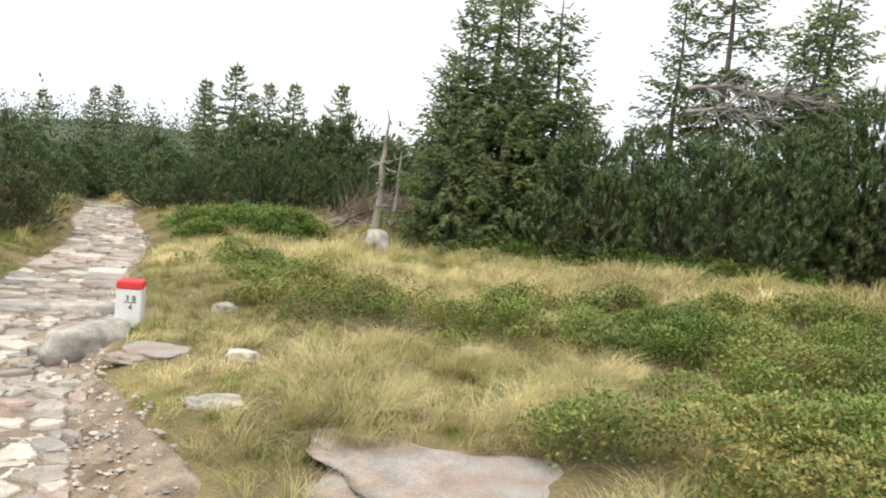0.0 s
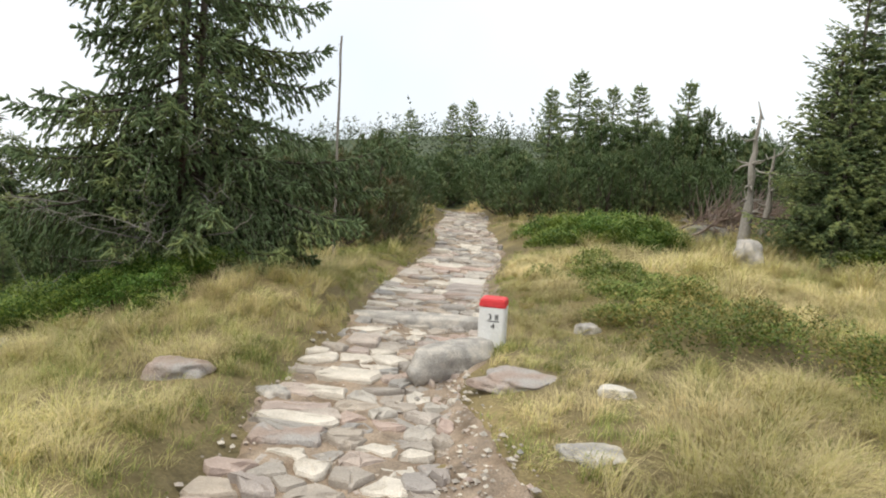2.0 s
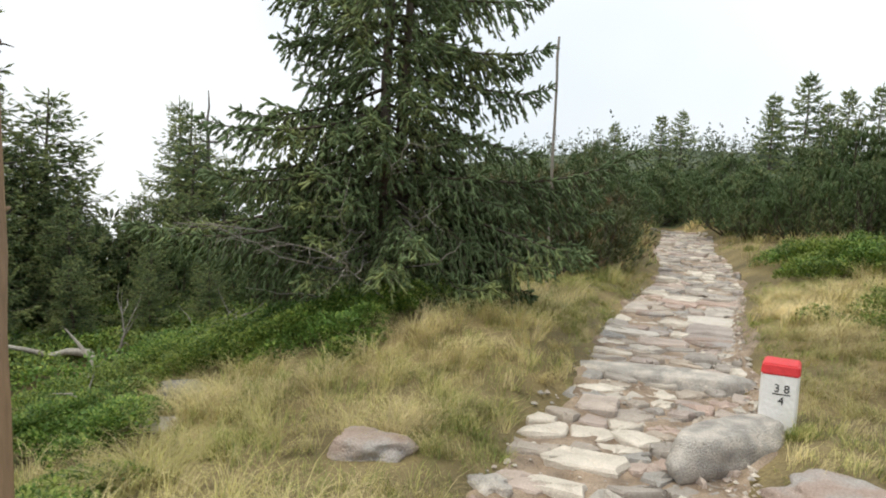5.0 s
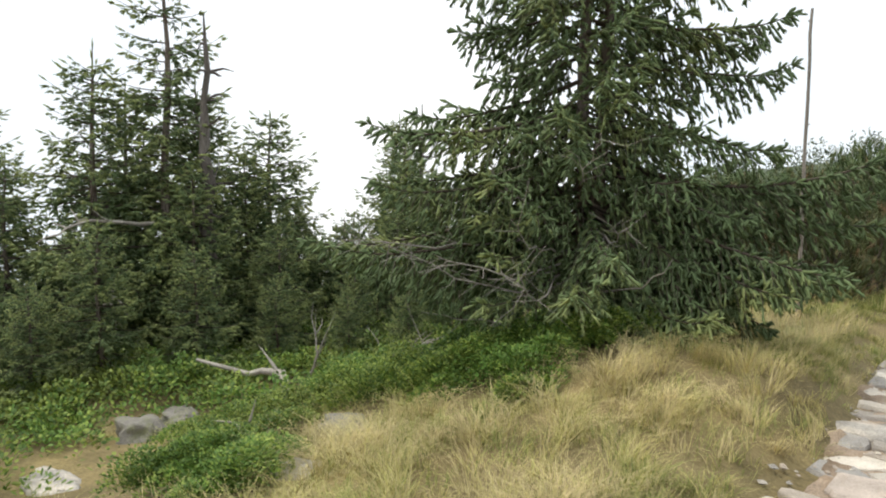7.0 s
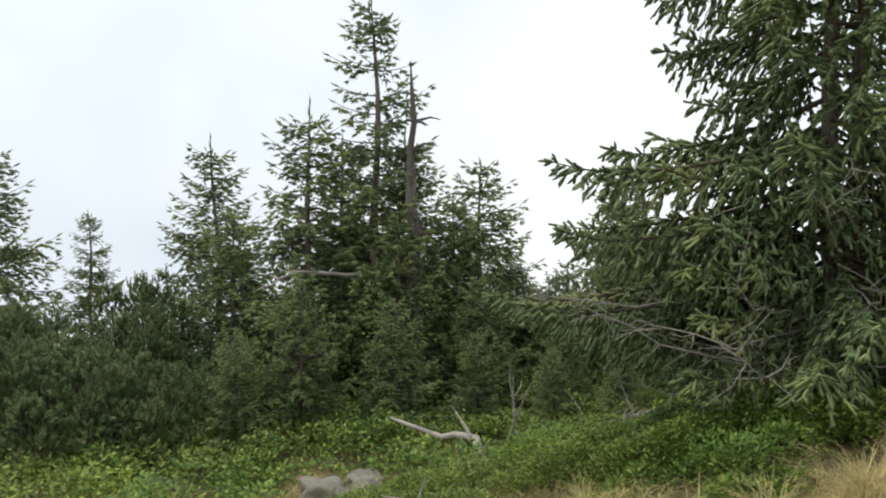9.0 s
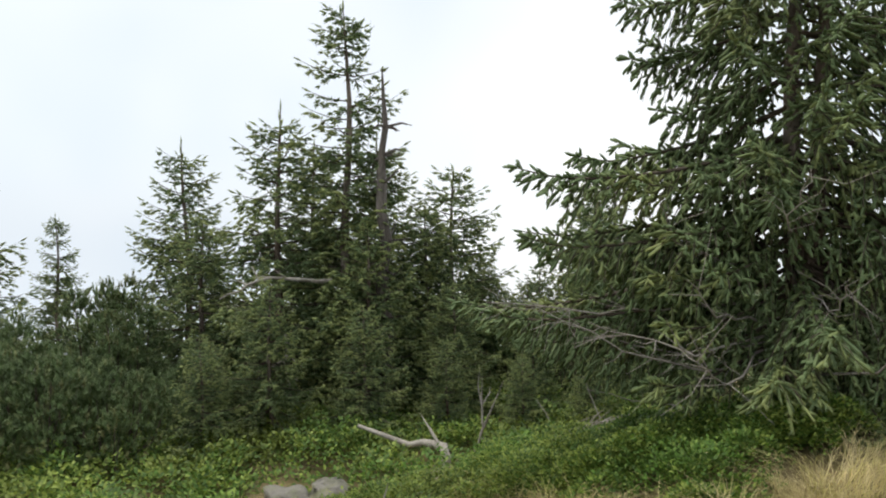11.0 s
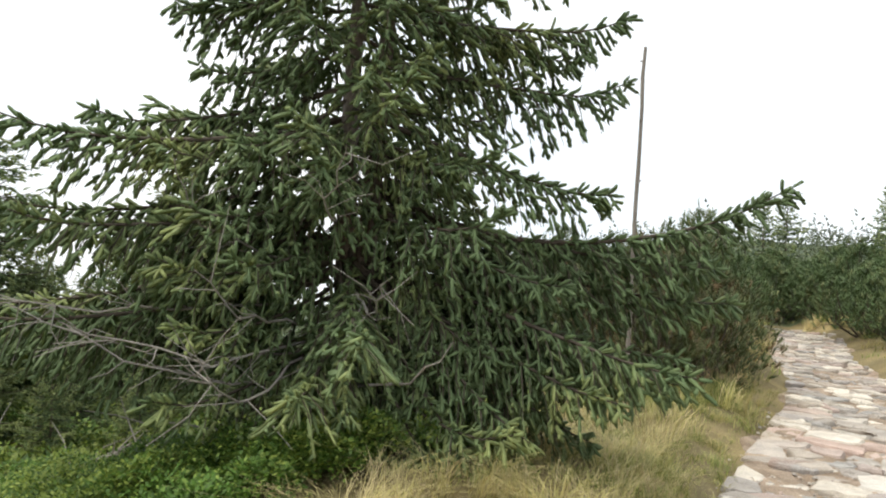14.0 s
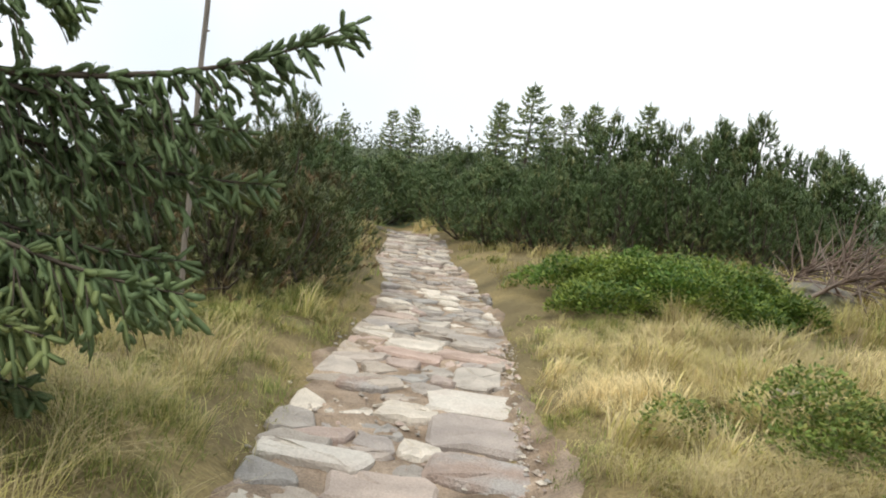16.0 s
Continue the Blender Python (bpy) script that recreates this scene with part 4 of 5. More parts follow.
# ---- poles, snags and fallen wood ----
def pole(name, label, x, y, h, r, mat, lean=(0, 0), sink=0.2):
    ob = thing(name, label, "pole", on(x, y))
    k = 14
    t = np.linspace(0, 1, k)
    rng = np.random.default_rng(int(h * 100))
    pts = np.stack([lean[0] * t + 0.004 * rng.normal(0, 1, k), lean[1] * t + 0.004 * rng.normal(0, 1, k), -sink + (h + sink) * t], 1)
    part("shaft", np_mesh(name + "_shaft", *tubes([(pts, r * (1 - 0.25 * t) * (1 + 0.05 * rng.normal(0, 1, k)))], 10), mat, True), ob)
    knots = [(np.stack([p, p + np.array([math.cos(a), math.sin(a), 0.3]) * (r + 0.012)]), (0.01, 0.006)) for p, a in ((pts[i] * 0.5 + pts[i + 1] * 0.5, i * 2.4) for i in range(2, k - 1, 2))]
    for kn in knots:
        part("knot", np_mesh(name + "_knot", *tubes([kn], 6), mat, True), ob)
    return ob


pole("marker_pole", "tall brown peeled wooden winter marker pole", -3.74, 2.51, 2.9, 0.034, M_POLE, (-0.08, 0.0))
pole("marker_pole", "thin silvery wooden marker pole beside dwarf pines", -6.7, 10.0, 3.2, 0.021, M_POLE_GREY, (-0.02, 0.0))


def snag(name, label, x, y, h, r, rng, stubs, mat, bend=(0.0, 0.0)):
    ob = thing(name, label, "dead tree", on(x, y))
    t = np.linspace(0, 1, 14)
    pts = np.stack([bend[0] * t + rng.normal(0, 0.02, 14), bend[1] * t + rng.normal(0, 0.02, 14), -0.2 + (h + 0.2) * t], 1)
    part("trunk", np_mesh(name + "_trunk", *tubes([(pts, r * (1 - t) ** 0.85 * (1 + 0.14 * rng.normal(0, 1, 14)) + 0.008)], 9), mat, True), ob)
    for j in range(stubs):
        i = int(rng.integers(4, 13))
        a = rng.uniform(0, 6.28)
        L = rng.uniform(0.12, 0.45)
        w = np.array([math.cos(a), math.sin(a), rng.uniform(-0.3, 0.5)])
        part("branch_stub", np_mesh(name + "_stub", *tubes([(np.stack([pts[i], pts[i] + w * L * 0.6, pts[i] + w * L + [0, 0, rng.uniform(-0.1, 0.15)]]), (0.022, 0.014, 0.005))], 5), mat, True), ob)
    return ob


snag("snag", "dark broken dead spruce stem above green boughs", -11.75, 5.13, 4.4, 0.14, np.random.default_rng(51), 24, M_SNAG)
snag("snag", "bleached grey dead tree trunk beside spruces", -1.45, 14.3, 2.45, 0.095, np.random.default_rng(52), 22, M_DEAD, (0.05, 0))
snag("snag", "bleached grey dead tree trunk beside spruces", -1.2, 14.9, 1.7, 0.08, np.random.default_rng(53), 10, M_DEAD, (0.05, 0))
snag("snag", "thin dark dead spruce tip", -12.9, 8.9, 3.6, 0.08, np.random.default_rng(54), 14, M_SNAG)


def ground_wood(name, label, pts, r, seed, twigs, mat, reach=0.5):
    x, y = pts[0][0], pts[0][1]
    gz = float(ground(x, y))
    lines, wood = dead_limb(name, "", [(a - x, b - y, float(ground(a, b)) - gz + c) for a, b, c in pts], r, np.random.default_rng(seed), twigs, mat=mat, reach=reach)
    if twigs > 20:
        ob = new(name, joined(name, (lines, wood)))
        ob.location = (x, y, gz)
        return tagged(ob, label, "brushwood", kind="stuff")
    ob = thing(name, label, "dead branch", (x, y, gz))
    for k, line in enumerate(lines):
        part("twig" if k else "stem", np_mesh(name + ("_twig" if k else "_stem"), *tubes([line], 6), wood, True), ob)
    return ob


ground_wood("bent_log", "bleached bent dead branch arching out of the bilberry", [(-9.0, 5.08, -0.08), (-9.05, 5.2, 0.06), (-9.15, 5.22, 0.2), (-9.28, 5.1, 0.29), (-9.42, 4.9, 0.3), (-9.8, 4.5, 0.42)], 0.07, 61, 2, M_DEAD)
ground_wood("fallen_branch", "bleached splintered branch lying on the heath", [(-7.7, 4.68, 0.1), (-7.3, 4.4, 0.08), (-7.0, 4.2, 0.1), (-6.6, 4.12, 0.06)], 0.035, 62, 18, M_DEAD, 0.25)
ground_wood("fallen_branch", "grey dead branch lying under the spruce", [(-8.6, 5.6, 0.1), (-8.4, 6.2, 0.25), (-8.6, 6.7, 0.35)], 0.018, 63, 14, M_GREYWOOD)
ground_wood("fallen_branch", "grey dead branch poking from the bilberry", [(-9.3, 5.5, 0.0), (-9.2, 5.6, 0.3), (-9.3, 5.6, 0.6)], 0.02, 64, 6, M_GREYWOOD)
ground_wood("root_stub", "bleached root stub in the dry grass", [(-2.95, 10.5, 0.02), (-2.8, 10.55, 0.14), (-2.6, 10.7, 0.06)], 0.045, 65, 5, M_DEAD, 0.2)
for k, (x, y) in enumerate([(-1.9, 15.2), (-1.5, 15.6), (-2.3, 15.8), (-1.0, 15.3), (-1.7, 16.2)]):
    ground_wood("brushwood", "tangle of reddish-grey dead pine brushwood", [(x - 0.5, y, 0.1), (x, y + 0.1, 0.4), (x + 0.5, y + 0.2, 0.6)], 0.03, 70 + k, 60, M_BRUSH, 0.9)
rock("brush_rock", -2.2, 15.6, (0.42, 0.35, 0.35), "grey rock half hidden by dead brushwood", M_MOSSROCK, 0, 18.5, 0.0)
for k, (x, y, z) in enumerate([(5.0, 14.9, 3.75), (4.95, 14.7, 3.3), (6.1, 14.9, 3.7)]):
    pts = [(x - 0.8, y, z + 0.1), (x, y, z + 0.25), (x + 0.9, y - 0.1, z)]
    ob = tagged(new("dead_bough", joined("dead_bough", dead_limb("dead_bough", "", pts, 0.05, np.random.default_rng(80 + k), 60, mat=M_GREYWOOD, reach=0.8))), "tangled grey dead bough hanging in the spruces", "brushwood", kind="stuff")


for pts, label in (([(-11.35, 3.92, 0.38), (-11.3, 3.88, 0.04), (-11.35, 3.95, -0.35)], "bleached dead branch hanging on a spruce"), ([(-11.9, 4.5, 0.95), (-11.55, 3.65, 1.02), (-11.55, 3.15, 0.8)], "broken grey dead bough on a spruce")):
    bough = thing("dead_bough", label, "dead branch", pts[0])
    for k, line in enumerate(dead_limb("dead_bough", "", [tuple(np.subtract(p, pts[0])) for p in pts], 0.03, np.random.default_rng(90 + len(pts)), 5)[0]):
        part("twig" if k else "stem", np_mesh("bough_piece", *tubes([line], 6), M_DEAD, True), bough)


# ---- low plants ----
def mask_noise(x, y, s, seed):
    return np.array([noise.noise(Vector((a * s, b * s, seed))) for a, b in zip(x, y)])


def scatter(rng, n, x0, x1, y0, y1):
    return rng.uniform(x0, x1, n), rng.uniform(y0, y1, n)


PATCH = [(-1.1, 7.35, 2.0, 0.8, -56), (1.4, 8.0, 1.1, 0.5, 10), (3.4, 7.2, 2.4, 1.3, 15), (2.7, 5.0, 1.6, 1.4, 20), (1.0, 3.6, 0.4, 0.3, 0), (-0.14, 4.0, 0.02, 0.02, 0), (-4.3, 14.1, 1.6, 1.4, -35), (-3.3, 14.0, 0.9, 0.9, 0),
         (-6.35, 6.0, 1.15, 0.9, 40), (-7.2, 5.7, 1.2, 0.75, 30), (-7.4, 4.2, 0.9, 0.6, 20), (-6.3, 3.6, 0.8, 0.5, 0), (-9.6, 4.8, 2.2, 1.4, 60), (-8.8, 1.4, 2.4, 1.6, 60), (-2.6, 9.7, 0.7, 0.5, 0), (-5.2, 2.6, 0.5, 0.5, 0), (1.0, 13.0, 1.6, 0.5, 0), (4.0, 12.0, 2.5, 0.5, 5),
         (-5.2, 3.3, 0.25, 0.2, 0), (-4.6, 3.0, 0.3, 0.25, 0), (3.4, 3.5, 1.9, 1.1, 0), (-9.0, 7.6, 2.0, 1.3, 0), (-8.6, 9.6, 1.0, 1.0, 0), (-11.6, 3.0, 2.4, 1.8, 70), (-11.0, 6.8, 1.8, 1.4, 0), (-11.8, 0.2, 2.4, 1.6, 60), (-14, 8, 2.5, 2.5, 0), (0.7, 6.5, 0.95, 0.45, -12), (-6.2, 6.75, 0.85, 0.7, 0)]


def in_patch(x, y, grow=1.0, which=PATCH):
    """How deep (0 at the rim, 1 in the middle) a place lies in the shrub patches."""
    best = np.zeros_like(x)
    for cx, cy, a, b, rz in which:
        c, s = math.cos(radians(rz)), math.sin(radians(rz))
        u, v = (x - cx) * c + (y - cy) * s, -(x - cx) * s + (y - cy) * c
        ang = np.arctan2(v / b, u / a)
        d = np.hypot(u / a, v / b) / (grow * (1 + 0.16 * np.sin(3 * ang + cx) + 0.1 * np.sin(7 * ang + cy)))
        best = np.maximum(best, np.clip(1 - d, 0, 1))
    return best


def blades(rng, x, y, per, height, spread, width, bend, out_az):
    """Curved grass blades in tufts: three triangles each."""
    n = len(x)
    h = height * rng.uniform(0.6, 1.25, (n, 1)) if np.isscalar(height) else height[:, None] * rng.uniform(0.75, 1.2, (n, 1))
    az = rng.uniform(0, 2 * math.pi, (n, per))
    r = spread * np.sqrt(rng.uniform(0, 1, (n, per)))
    bx, by = x[:, None] + r * np.cos(az), y[:, None] + r * np.sin(az)
    bz = np.repeat(ground(x, y)[:, None], per, 1) - 0.015
    L = h * rng.uniform(0.55, 1.15, (n, per))
    out = bend * rng.uniform(0.3, 1.5, (n, per)) * L
    az2 = out_az[:, None] + rng.normal(0, 0.85, (n, per))
    wx, wy = -np.sin(az2), np.cos(az2)
    dx, dy = np.cos(az2), np.sin(az2)
    lean_x = 0.10 * L

    def at(f, drop):
        return np.stack([bx + dx * out * f ** 1.8 + lean_x * f, by + dy * out * f ** 1.8, bz + L * (f - drop * f ** 3)], -1)

    w = (width * rng.uniform(0.7, 1.3, (n, per)))[..., None] * np.stack([wx, wy, np.zeros_like(wx)], -1)
    drop = 0.28 * bend
    p0, p1, p2 = at(0.0, drop), at(0.55, drop), at(1.0, drop)
    V = np.stack([p0 - w * 0.5, p0 + w * 0.5, p1 + w * 0.4, p1 - w * 0.4, p2], 2).reshape(-1, 5, 3)
    i = np.arange(len(V))[:, None] * 5
    T = np.concatenate([i + [0, 1, 2], i + [0, 2, 3], i + [3, 2, 4]], 1).reshape(-1, 3)
    return V.reshape(-1, 3), T


def keep_clear(x, y, lo=-0.72, hi=0.78):
    """True off the paved way and its trodden rim."""
    u = x - centre(y)
    rim = 0.5 * np.exp(-((y - 3.4) / 1.5) ** 2)
    return (u < lo + 0.08 * np.sin(3 * y)) | (u > hi + rim + 0.1 * np.sin(2.3 * y + 1))


STONES = [(0.14, 3.35, 0.76), (-2.1, 5.5, 0.32), (-1.4, 5.3, 0.18), (0.3, 5.85, 0.2), (-2.1, 7.2, 0.15), (-1.25, 4.35, 0.2), (-4.1, 4.35, 0.35), (-6.6, 4.8, 0.3), (-8.6, 3.75, 0.3), (-7.6, 3.0, 0.45), (-5.85, 4.15, 0.25), (-2.73, 6.56, 0.12), (-2.82, 6.0, 0.3), (-9.15, 5.05, 0.3), (-8.8, 4.95, 0.25)]


def off_stones(x, y):
    ok = np.ones(len(x), bool)
    for a, b, r in STONES:
        ok &= np.hypot(x - a, (y - b) * (1.7 if r > 0.7 else 1.2)) > r
    return ok


def grass_sheet(name, label, seed, n, area, per, height, spread, width, bend, mat, want, patch_limit=0.12, anywhere=False):
    rng = np.random.default_rng(seed)
    x, y = scatter(rng, n, *area)
    own = rng.integers(0, n // 7, n)
    tussock = rng.uniform(0, 1, n) < 0.75
    tx, ty = scatter(rng, n // 7, *area)
    x = np.where(tussock, tx[own] + rng.normal(0, 0.085, n), x)
    y = np.where(tussock, ty[own] + rng.normal(0, 0.085, n), y)
    out_az = np.where(tussock, np.arctan2(y - ty[own], x - tx[own]), rng.uniform(0, 2 * math.pi, n))
    m = mask_noise(x, y, 0.45, 3.3)
    peat = np.hypot((x + 7.9) / 1.2, (y - 3.1) / 0.55) > 1 + 0.25 * np.sin(5 * x + 3 * y)
    ok = (keep_clear(x, y) | anywhere) & off_stones(x, y) & peat & (in_patch(x, y) < patch_limit) & (rng.uniform(0, 1, n) < want(x, y, m))
    x, y = x[ok], y[ok]
    u = x - centre(y)
    hh = height * np.where(u > 0, np.clip(0.38 + 0.36 * (u - 0.6), 0.36, 1.0), np.clip(0.6 + 0.5 * (-u - 0.6), 0.5, 1.0)) * np.where(tussock[ok], 1.1, 0.7)
    V, T = blades(rng, x, y, per, hh, spread, width, bend, out_az[ok])
    return tagged(new(name, np_mesh(name, V, T, mat)), label, "grass", kind="stuff")


def dry(x, y, m):
    u = x - centre(y)
    right = np.clip((u - 0.8) / 0.7, 0, 1) * (0.55 + 0.9 * np.exp(-((y - 10.5) / 2.5) ** 2) + 0.5 * np.exp(-(((x - 0.3) / 1.2) ** 2 + ((y - 4.8) / 1.0) ** 2)))
    left = np.clip((-u - 0.7) / 0.4, 0, 1) * np.clip((4.6 + u) / 1.4, 0, 1) * (0.5 - 0.25 * np.clip((y - 6) / 1.5, 0, 1))
    return np.clip(right + left + 0.6 * m, 0.04, 1)


def lush(x, y, m):
    u = x - centre(y)
    return np.clip(0.62 - 0.7 * m - 0.25 * np.exp(-((y - 10.5) / 2.0) ** 2) * (u > 1), 0.05, 1) * np.clip((7 + u) / 2, 0.25, 1)


grass_sheet("dry_grass", "straw-yellow dry mountain grass in bent tussocks", 101, 10500, (-9, 5, 1.2, 12.5), 38, 0.27, 0.065, 0.003, 1.25, M_STRAW, dry)
grass_sheet("dry_grass", "straw-yellow dry mountain grass at the clearing edge", 102, 5200, (-11, 9, 9, 24), 22, 0.36, 0.1, 0.008, 0.7, M_STRAW, dry)
grass_sheet("green_grass", "short green mountain grass", 103, 15500, (-9, 6, 1.0, 12.5), 22, 0.17, 0.07, 0.0034, 1.0, M_GRASS, lush, 0.3)
grass_sheet("green_grass", "green mountain grass along the path", 104, 3600, (-12, 9, 10, 26), 16, 0.24, 0.1, 0.008, 0.6, M_GRASS, lush)
grass_sheet("green_grass", "short trodden turf at the path edge", 105, 6500, (-8, 1, 2.0, 13), 24, 0.1, 0.07, 0.0034, 0.9, M_GRASS, lambda x, y, m: np.exp(-((np.abs(x - centre(y)) - 1.1) / 0.6) ** 2) * np.clip(0.8 - m, 0, 1), 0.3)


def shrub_sheet(name, label, seed, cover, mat, height, leaf, chosen, cushion=(0.14, 0.34)):
    """Small-leaved shrubs: crowded rounded cushions, each a dome of upturned leaves with sprigs standing out of it."""
    rng = np.random.default_rng(seed)
    X, Y = [], []
    for cx, cy, a, b, rz in chosen:
        k = int(math.pi * a * b * 1.2 * 9)
        r, g = 1.1 * np.sqrt(rng.uniform(0, 1, k)), rng.uniform(0, 2 * math.pi, k)
        u, v = a * r * np.cos(g), b * r * np.sin(g)
        c, s_ = math.cos(radians(rz)), math.sin(radians(rz))
        X.append(cx + u * c - v * s_)
        Y.append(cy + u * s_ + v * c)
    x, y = np.concatenate(X), np.concatenate(Y)
    deep = in_patch(x, y, 1.05, chosen)
    ok = keep_clear(x, y, -1.1, 1.15) & off_stones(x, y) & (deep > 0.01) & (rng.uniform(0, 1, len(x)) < 0.45 + deep * 4)
    x, y, deep = x[ok], y[ok], deep[ok]
    R = rng.uniform(cushion[0], cushion[1], len(x)) * np.clip(0.7 + deep, 0.7, 1.1)
    H = height * rng.uniform(0.55, 1.15, len(x)) * np.clip(0.5 + 1.6 * deep, 0.5, 1.1)
    each = (cover * math.pi * R * R).astype(int)
    i = np.repeat(np.arange(len(x)), each)
    k = len(i)
    az, d = rng.uniform(0, 2 * math.pi, k), np.sqrt(rng.uniform(0, 1, k))
    dome = np.sqrt(np.clip(1 - 0.88 * d * d, 0, 1))
    lift = 1 - 0.42 * rng.uniform(0, 1, k) ** 1.8 + np.where(rng.uniform(0, 1, k) < 0.1, rng.uniform(0, 0.22, k), 0)
    wob = 1 + 0.18 * np.sin(3 * az + i) + 0.1 * np.sin(7 * az + 2 * i)
    px, py_ = x[i] + np.cos(az) * d * R[i] * wob, y[i] + np.sin(az) * d * R[i] * wob
    p = np.stack([px, py_, ground(px, py_) + H[i] * dome * lift], -1)
    a = az + rng.normal(0, 1.1, k)
    way = unit(np.stack([np.cos(a), np.sin(a), rng.uniform(-0.1, 1.3, k)], -1)) * (leaf * rng.uniform(0.7, 1.3, k))[:, None]
    s = unit(np.stack([-np.sin(a), np.cos(a), rng.normal(0, 0.45, k)], -1)) * (leaf * 0.3 * rng.uniform(0.8, 1.2, k))[:, None]
    V = np.stack([p, p + way * 0.5 + s, p + way, p + way * 0.5 - s], 1).reshape(-1, 3)
    return tagged(new(name, np_mesh(name, V, np.arange(len(V)).reshape(-1, 4), mat)), label, "shrub", kind="stuff")


GREEN = [PATCH[i] for i in (8, 9, 10, 11, 15, 18, 19, 28)]
BANK = [PATCH[i] for i in (6, 7)]
BACK = [PATCH[i] for i in (12, 13, 16, 17, 21, 22, 23, 24, 25, 26)]
BROWN = [PATCH[i] for i in (0, 1, 2, 3, 4, 14, 20, 27)]
shrub_sheet("bilberry", "bright green bilberry shrubs covering the ground", 111, 6500, M_BILB, 0.27, 0.027, GREEN)
shrub_sheet("bilberry", "green bilberry shrubs below the spruces", 112, 750, M_BILB, 0.34, 0.05, BACK)
shrub_sheet("bilberry", "tall bright green bilberry bank before the dwarf pines", 114, 2000, M_BILB, 0.46, 0.046, BANK, (0.2, 0.45))
shrub_sheet("heath_shrub", "low green and reddish heath shrubs in the clearing", 113, 3800, M_HEATH, 0.34, 0.029, BROWN)


grass_sheet("green_grass", "green grass tuft at the foot of the border post", 107, 60, (-2.95, -2.5, 6.25, 6.45), 26, 0.16, 0.05, 0.0034, 0.6, M_GRASS, lambda x, y, m: np.ones_like(x), 0.3, True)


# ---- far woods ----
def far_woods(name, seed, n, a0, a1, r0, r1, h0, h1, per, slim):
    """Far conifers, each a ragged stack of boughs drawn as upright and outward shoots."""
    rng = np.random.default_rng(seed)
    a = rng.uniform(radians(a0), radians(a1), n)
    r = r0 + (r1 - r0) * rng.uniform(0, 1, n) ** 0.8
    x, y = -np.sin(a) * r, np.cos(a) * r
    h = rng.uniform(h0, h1, n) * rng.choice([1.0, 1.0, 1.0, 1.35], n)
    f = rng.uniform(0, 0.97, (n, per))
    g = rng.uniform(0, 2 * math.pi, (n, per))
    w = h[:, None] * slim * (1.02 - f) * rng.uniform(0.3, 1, (n, per))
    B = np.stack([x[:, None] + np.cos(g) * w, y[:, None] + np.sin(g) * w, ground(x, y)[:, None] + h[:, None] * (0.02 + 0.86 * f)], -1).reshape(-1, 3)
    W = np.stack([np.cos(g) * 0.7, np.sin(g) * 0.7, rng.uniform(0.1, 1.2, (n, per))], -1).reshape(-1, 3)
    L = np.repeat(h * 0.11, per)
    V, T = spindles(B, W, L, 1.0, rng)
    mid = V.reshape(-1, 5, 3)
    c = mid[:, 0] + (mid[:, 4] - mid[:, 0]) * 0.4
    mid[:, 1:4] = c[:, None] + (mid[:, 1:4] - c[:, None]) * (L * 0.23)[:, None, None]
    return np_mesh(name, mid.reshape(-1, 3), T, M_FAR)


tagged(new("far_woods", far_woods("far_woods", 121, 1500, -30, 50, 110, 330, 3, 6, 9, 0.2)), "distant dark conifer woods on the hillside", "woods", kind="stuff")
tagged(new("dwarf_pine_belt", far_woods("dwarf_pine_belt", 122, 950, -40, 46, 28, 115, 1.4, 2.3, 26, 0.55)), "belt of distant dwarf pines and low spruces", "woods", kind="stuff")
tagged(new("dwarf_pine_slope", far_woods("dwarf_pine_slope", 123, 260, 46, 105, 17, 40, 1.2, 2.3, 40, 0.55)), "dwarf pines on the falling slope", "woods", kind="stuff")


# ---- flagstones ----
def clip_cell(poly, p, q):
    """The part of a polygon that lies nearer to p than to q."""
    mid, nrm = (p + q) / 2, q - p
    side = (poly - mid) @ nrm
    out = []
    for i in range(len(poly)):
        a, b, sa, sb = poly[i], poly[(i + 1) % len(poly)], side[i], side[(i + 1) % len(poly)]
        if sa <= 0:
            out.append(a)
        if (sa < 0 < sb) or (sb < 0 < sa):
            out.append(a + (b - a) * sa / (sa - sb))
    return np.array(out)


def stone_outline(cell, gap, rng):
    c = cell.mean(0)
    r = np.linalg.norm(cell - c, axis=1).mean()
    cell = c + (cell - c) * max(0.5, 1 - gap / r)
    for _ in range(1):
        nxt = np.roll(cell, -1, 0)
        cell = np.stack([cell * 0.82 + nxt * 0.18, cell * 0.18 + nxt * 0.82], 1).reshape(-1, 2)
    return cell + rng.normal(0, 0.012, cell.shape), c


def stone_geometry(outline, h, rng, slope):
    """Bottom ring, edge ring, inset top ring and a middle point."""
    n = len(outline)
    def ring(k, z, rough):
        p = outline * k
        return np.concatenate([p, (z + p @ slope + rng.normal(0, rough, n))[:, None]], 1)
    V = np.concatenate([ring(1.0, -0.09, 0), ring(1.02, h - 0.018, 0.005), ring(0.94, h, 0.005), ring(0.5, h + 0.002, 0.008), np.array([[0, 0, h + 0.004]])])
    F = []
    for k in range(3):
        for i in range(n):
            j = (i + 1) % n
            F += [(k * n + i, k * n + j, k * n + n + j), (k * n + i, k * n + n + j, k * n + n + i)]
    F += [(3 * n + i, 3 * n + (i + 1) % n, 4 * n) for i in range(n)]
    return V, np.array(F)


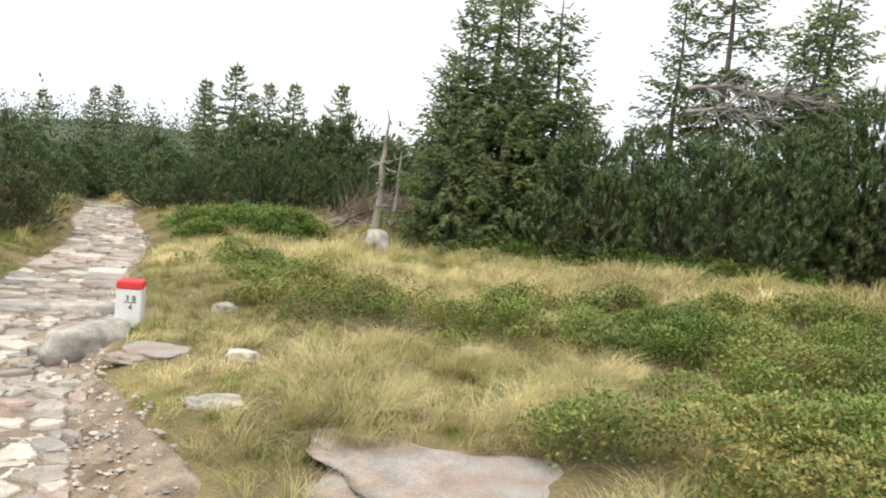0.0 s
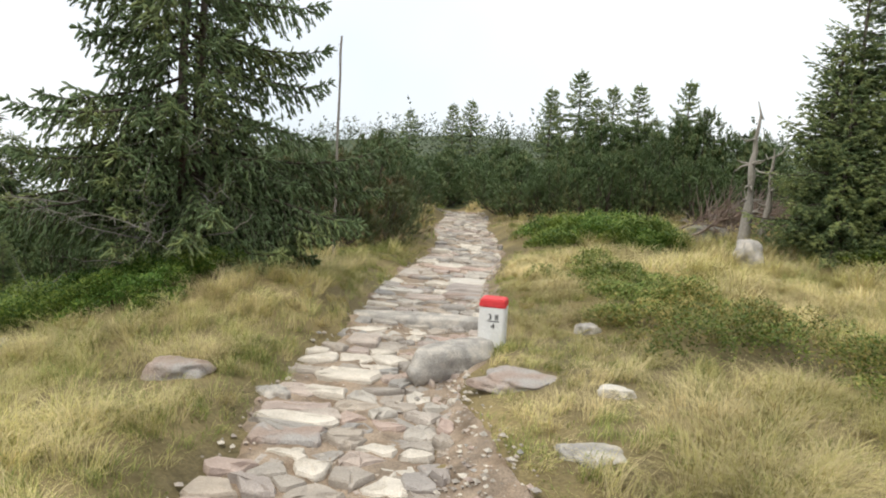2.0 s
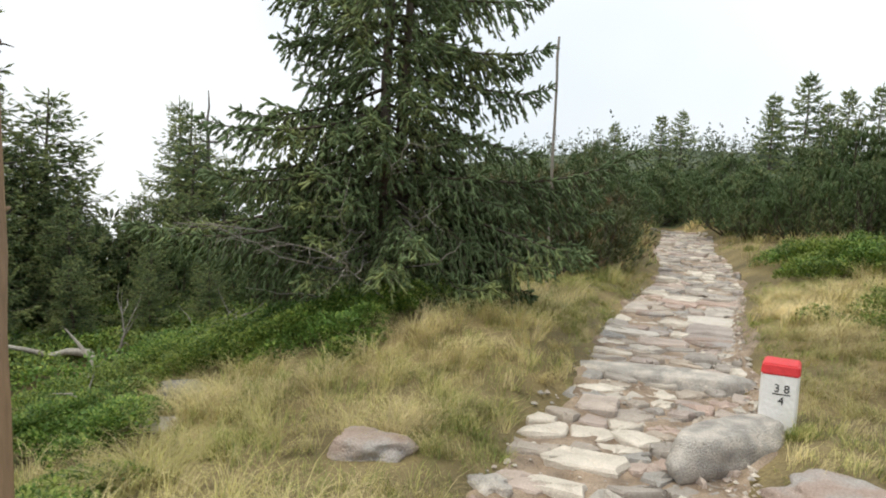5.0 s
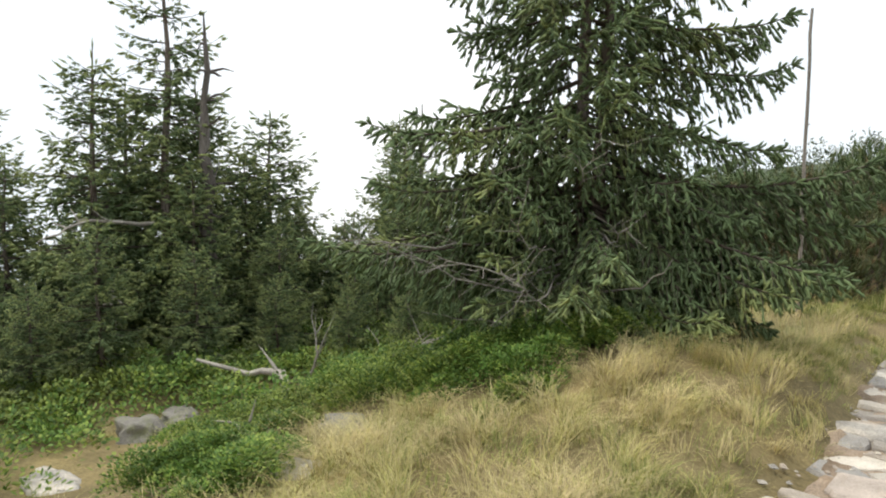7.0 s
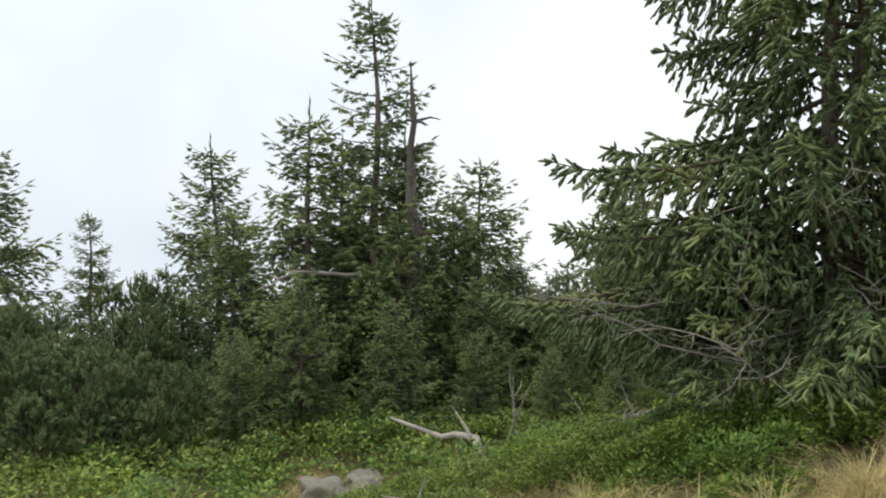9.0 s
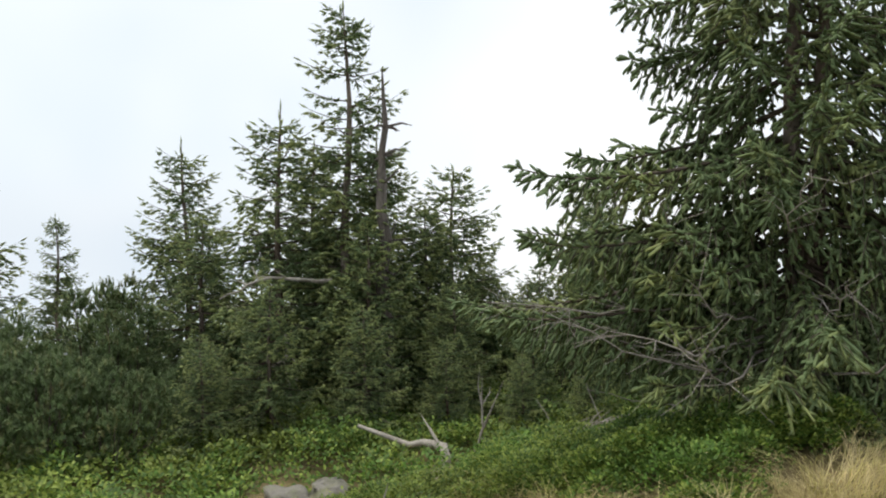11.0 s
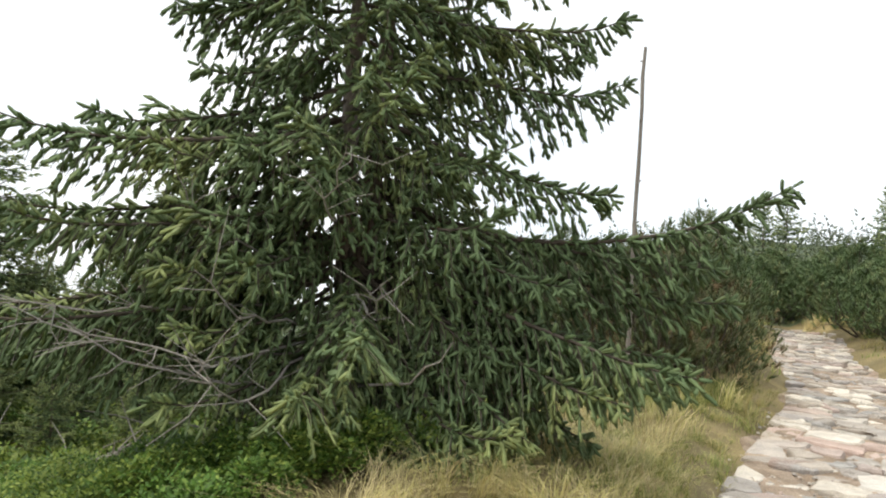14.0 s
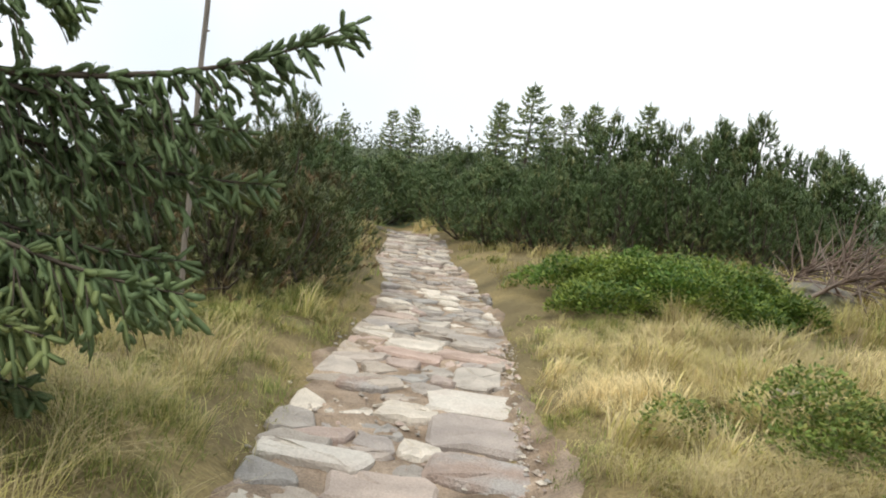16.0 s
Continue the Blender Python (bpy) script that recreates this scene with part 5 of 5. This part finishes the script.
# the large flags that stand out: place, size across and along, turn
BIG_FLAGS = [(-4.54, 10.13, 0.58, 0.42, 12), (-4.3, 9.6, 0.62, 0.55, 14), (-4.08, 9.08, 0.66, 0.36, 10), (-4.86, 8.72, 0.56, 0.22, 8), (-4.42, 8.6, 0.46, 0.34, 18), (-4.72, 10.75, 0.34, 0.5, 12), (-5.0, 8.83, 0.36, 0.22, 4),
             (-5.26, 10.05, 0.32, 0.26, 20), (-5.36, 11.0, 0.5, 0.22, 6), (-4.92, 11.3, 0.62, 0.24, 4), (-5.14, 12.0, 0.55, 0.36, 10), (-3.05, 4.2, 0.42, 0.26, 24), (-3.42, 5.42, 0.44, 0.26, 12), (-3.36, 5.0, 0.34, 0.18, 14), (-3.86, 6.35, 0.28, 0.34, 24)]


def lay_flagstones():
    rng = np.random.default_rng(131)
    seeds = []
    coloured = {0: M_PALE, 2: M_PINK, 3: M_PALE, 7: M_PINK, 11: M_PINK}
    for number, (bx, by, bw, bl, rz) in enumerate(BIG_FLAGS):
        k = 14
        g = np.arange(k) * 2 * math.pi / k + 0.2
        sq = np.stack([np.sign(np.cos(g)) * np.abs(np.cos(g)) ** 0.35 * bw / 2, np.sign(np.sin(g)) * np.abs(np.sin(g)) ** 0.35 * bl / 2], 1) + rng.normal(0, 0.014, (k, 2))
        V, F = stone_geometry(sq, 0.044 + rng.uniform(-0.006, 0.012), rng, rng.normal(0, 0.012, 2))
        ob = part("flagstone", np_mesh("flagstone", V, F, coloured.get(number, M_SLAB)), path)
        ob.matrix_basis = pose(bx, by, float(ground(bx, by)) + 0.02, 0, 0, rz)
    s = -9.0
    while s < 23.2:
        near = s < 8.2
        step = rng.uniform(0.13, 0.25) if near else rng.uniform(0.15, 0.32)
        u = -0.6 + rng.uniform(-0.06, 0.16)
        while u < 0.62:
            w = rng.choice([0.14, 0.24, 0.4, 0.62], p=[0.3, 0.38, 0.22, 0.1]) * (0.75 if near else 0.9)
            seeds.append((u + w / 2, s + rng.normal(0, 0.055)))
            u += w
        s += step
    seeds = np.array(seeds)
    scale = np.array([1.0, 1.35])
    ps = seeds * scale
    rest_v, rest_f, at = [], [], 0
    laid = 0
    for k, p in enumerate(ps):
        d = np.hypot(*(ps - p).T)
        near = np.argsort(d)[1:18]
        cell = np.array([[-0.66, p[1] - 0.7], [0.64, p[1] - 0.7], [0.64, p[1] + 0.7], [-0.66, p[1] + 0.7]])
        for q in near:
            if d[q] < 1.4 and len(cell) > 2:
                cell = clip_cell(cell, p, ps[q])
        if len(cell) < 3:
            continue
        outline, c = stone_outline(cell / scale, rng.uniform(0.008, 0.026), rng)
        y0 = c[1]
        yaw = math.atan2(-(centre(y0 + 0.2) - centre(y0 - 0.2)), 0.4)
        x0 = float(centre(y0)) + c[0] * math.cos(yaw)
        local = outline - c
        if np.abs(local).max() < 0.05:
            continue
        if any(abs((x0 - bx) * math.cos(radians(rz)) + (y0 - by) * math.sin(radians(rz))) < bw * 0.5 + 0.03 and abs((y0 - by) * math.cos(radians(rz)) - (x0 - bx) * math.sin(radians(rz))) < bl * 0.5 + 0.03 for bx, by, bw, bl, rz in BIG_FLAGS):
            continue
        h = 0.036 + rng.uniform(-0.02, 0.024)
        V, F = stone_geometry(local, h, rng, rng.normal(0, 0.045, 2))
        z0 = float(ground(x0, y0 + c[0] * math.sin(yaw))) + 0.012
        m = pose(x0, y0 + c[0] * math.sin(yaw), z0, 0, 0, math.degrees(yaw))
        if 1.8 < y0 < 13.2 and laid < 285:
            ob = part("flagstone", np_mesh("flagstone", V, F, M_SLAB), path)
            ob.matrix_basis = m
            laid += 1
        else:
            R3 = np.array(m.to_3x3())
            rest_v.append(V @ R3.T + np.array(m.translation))
            rest_f.append(F + at)
            at += len(V)
    ob = part("flagstones_beyond", np_mesh("flagstones_beyond", np.concatenate(rest_v), np.concatenate(rest_f), M_SLAB_FAR), path)
    tagged(ob, "more pale flagstones further along the path", kind="stuff")


lay_flagstones()


def pebbles(n, seed):
    """Loose grit and pebbles on the trodden rim and in the joints."""
    rng = np.random.default_rng(seed)
    y = rng.uniform(1.8, 12, n)
    u = np.where(rng.uniform(0, 1, n) < 0.6, rng.uniform(0.45, 0.75, n) + rng.uniform(0, 0.55, n) * np.exp(-((y - 3.4) / 1.5) ** 2), rng.uniform(-0.75, 0.6, n))
    x = centre(y) + u
    r = 0.006 + 0.022 * rng.uniform(0, 1, n) ** 3
    oct_v = np.array([[1, 0, 0], [-1, 0, 0], [0, 1, 0], [0, -1, 0], [0, 0, 1], [0, 0, -1]], float)
    oct_f = np.array([[0, 2, 4], [2, 1, 4], [1, 3, 4], [3, 0, 4], [2, 0, 5], [1, 2, 5], [3, 1, 5], [0, 3, 5]])
    V = oct_v[None] * r[:, None, None] * rng.uniform(0.6, 1.3, (n, 6, 1)) * np.array([1.2, 1, 0.7]) + np.stack([x, y, ground(x, y) + 0.036], -1)[:, None]
    F = oct_f[None] + (np.arange(n) * 6)[:, None, None]
    ob = part("grit", np_mesh("grit", V.reshape(-1, 3), F.reshape(-1, 3), M_SLAB_FAR), path)
    tagged(ob, "loose grit and pebbles on the trodden earth", kind="stuff")


pebbles(3200, 141)

grass_sheet("green_grass", "tufts of green grass growing in the path joints", 106, 900, (-6.5, -1, 2.0, 13), 14, 0.07, 0.04, 0.0034, 0.7, M_GRASS, lambda x, y, m: np.where(np.abs(x - centre(y)) < 0.9, 1.0, 0.0) * np.clip(0.35 + m, 0, 1), 0.3, True)
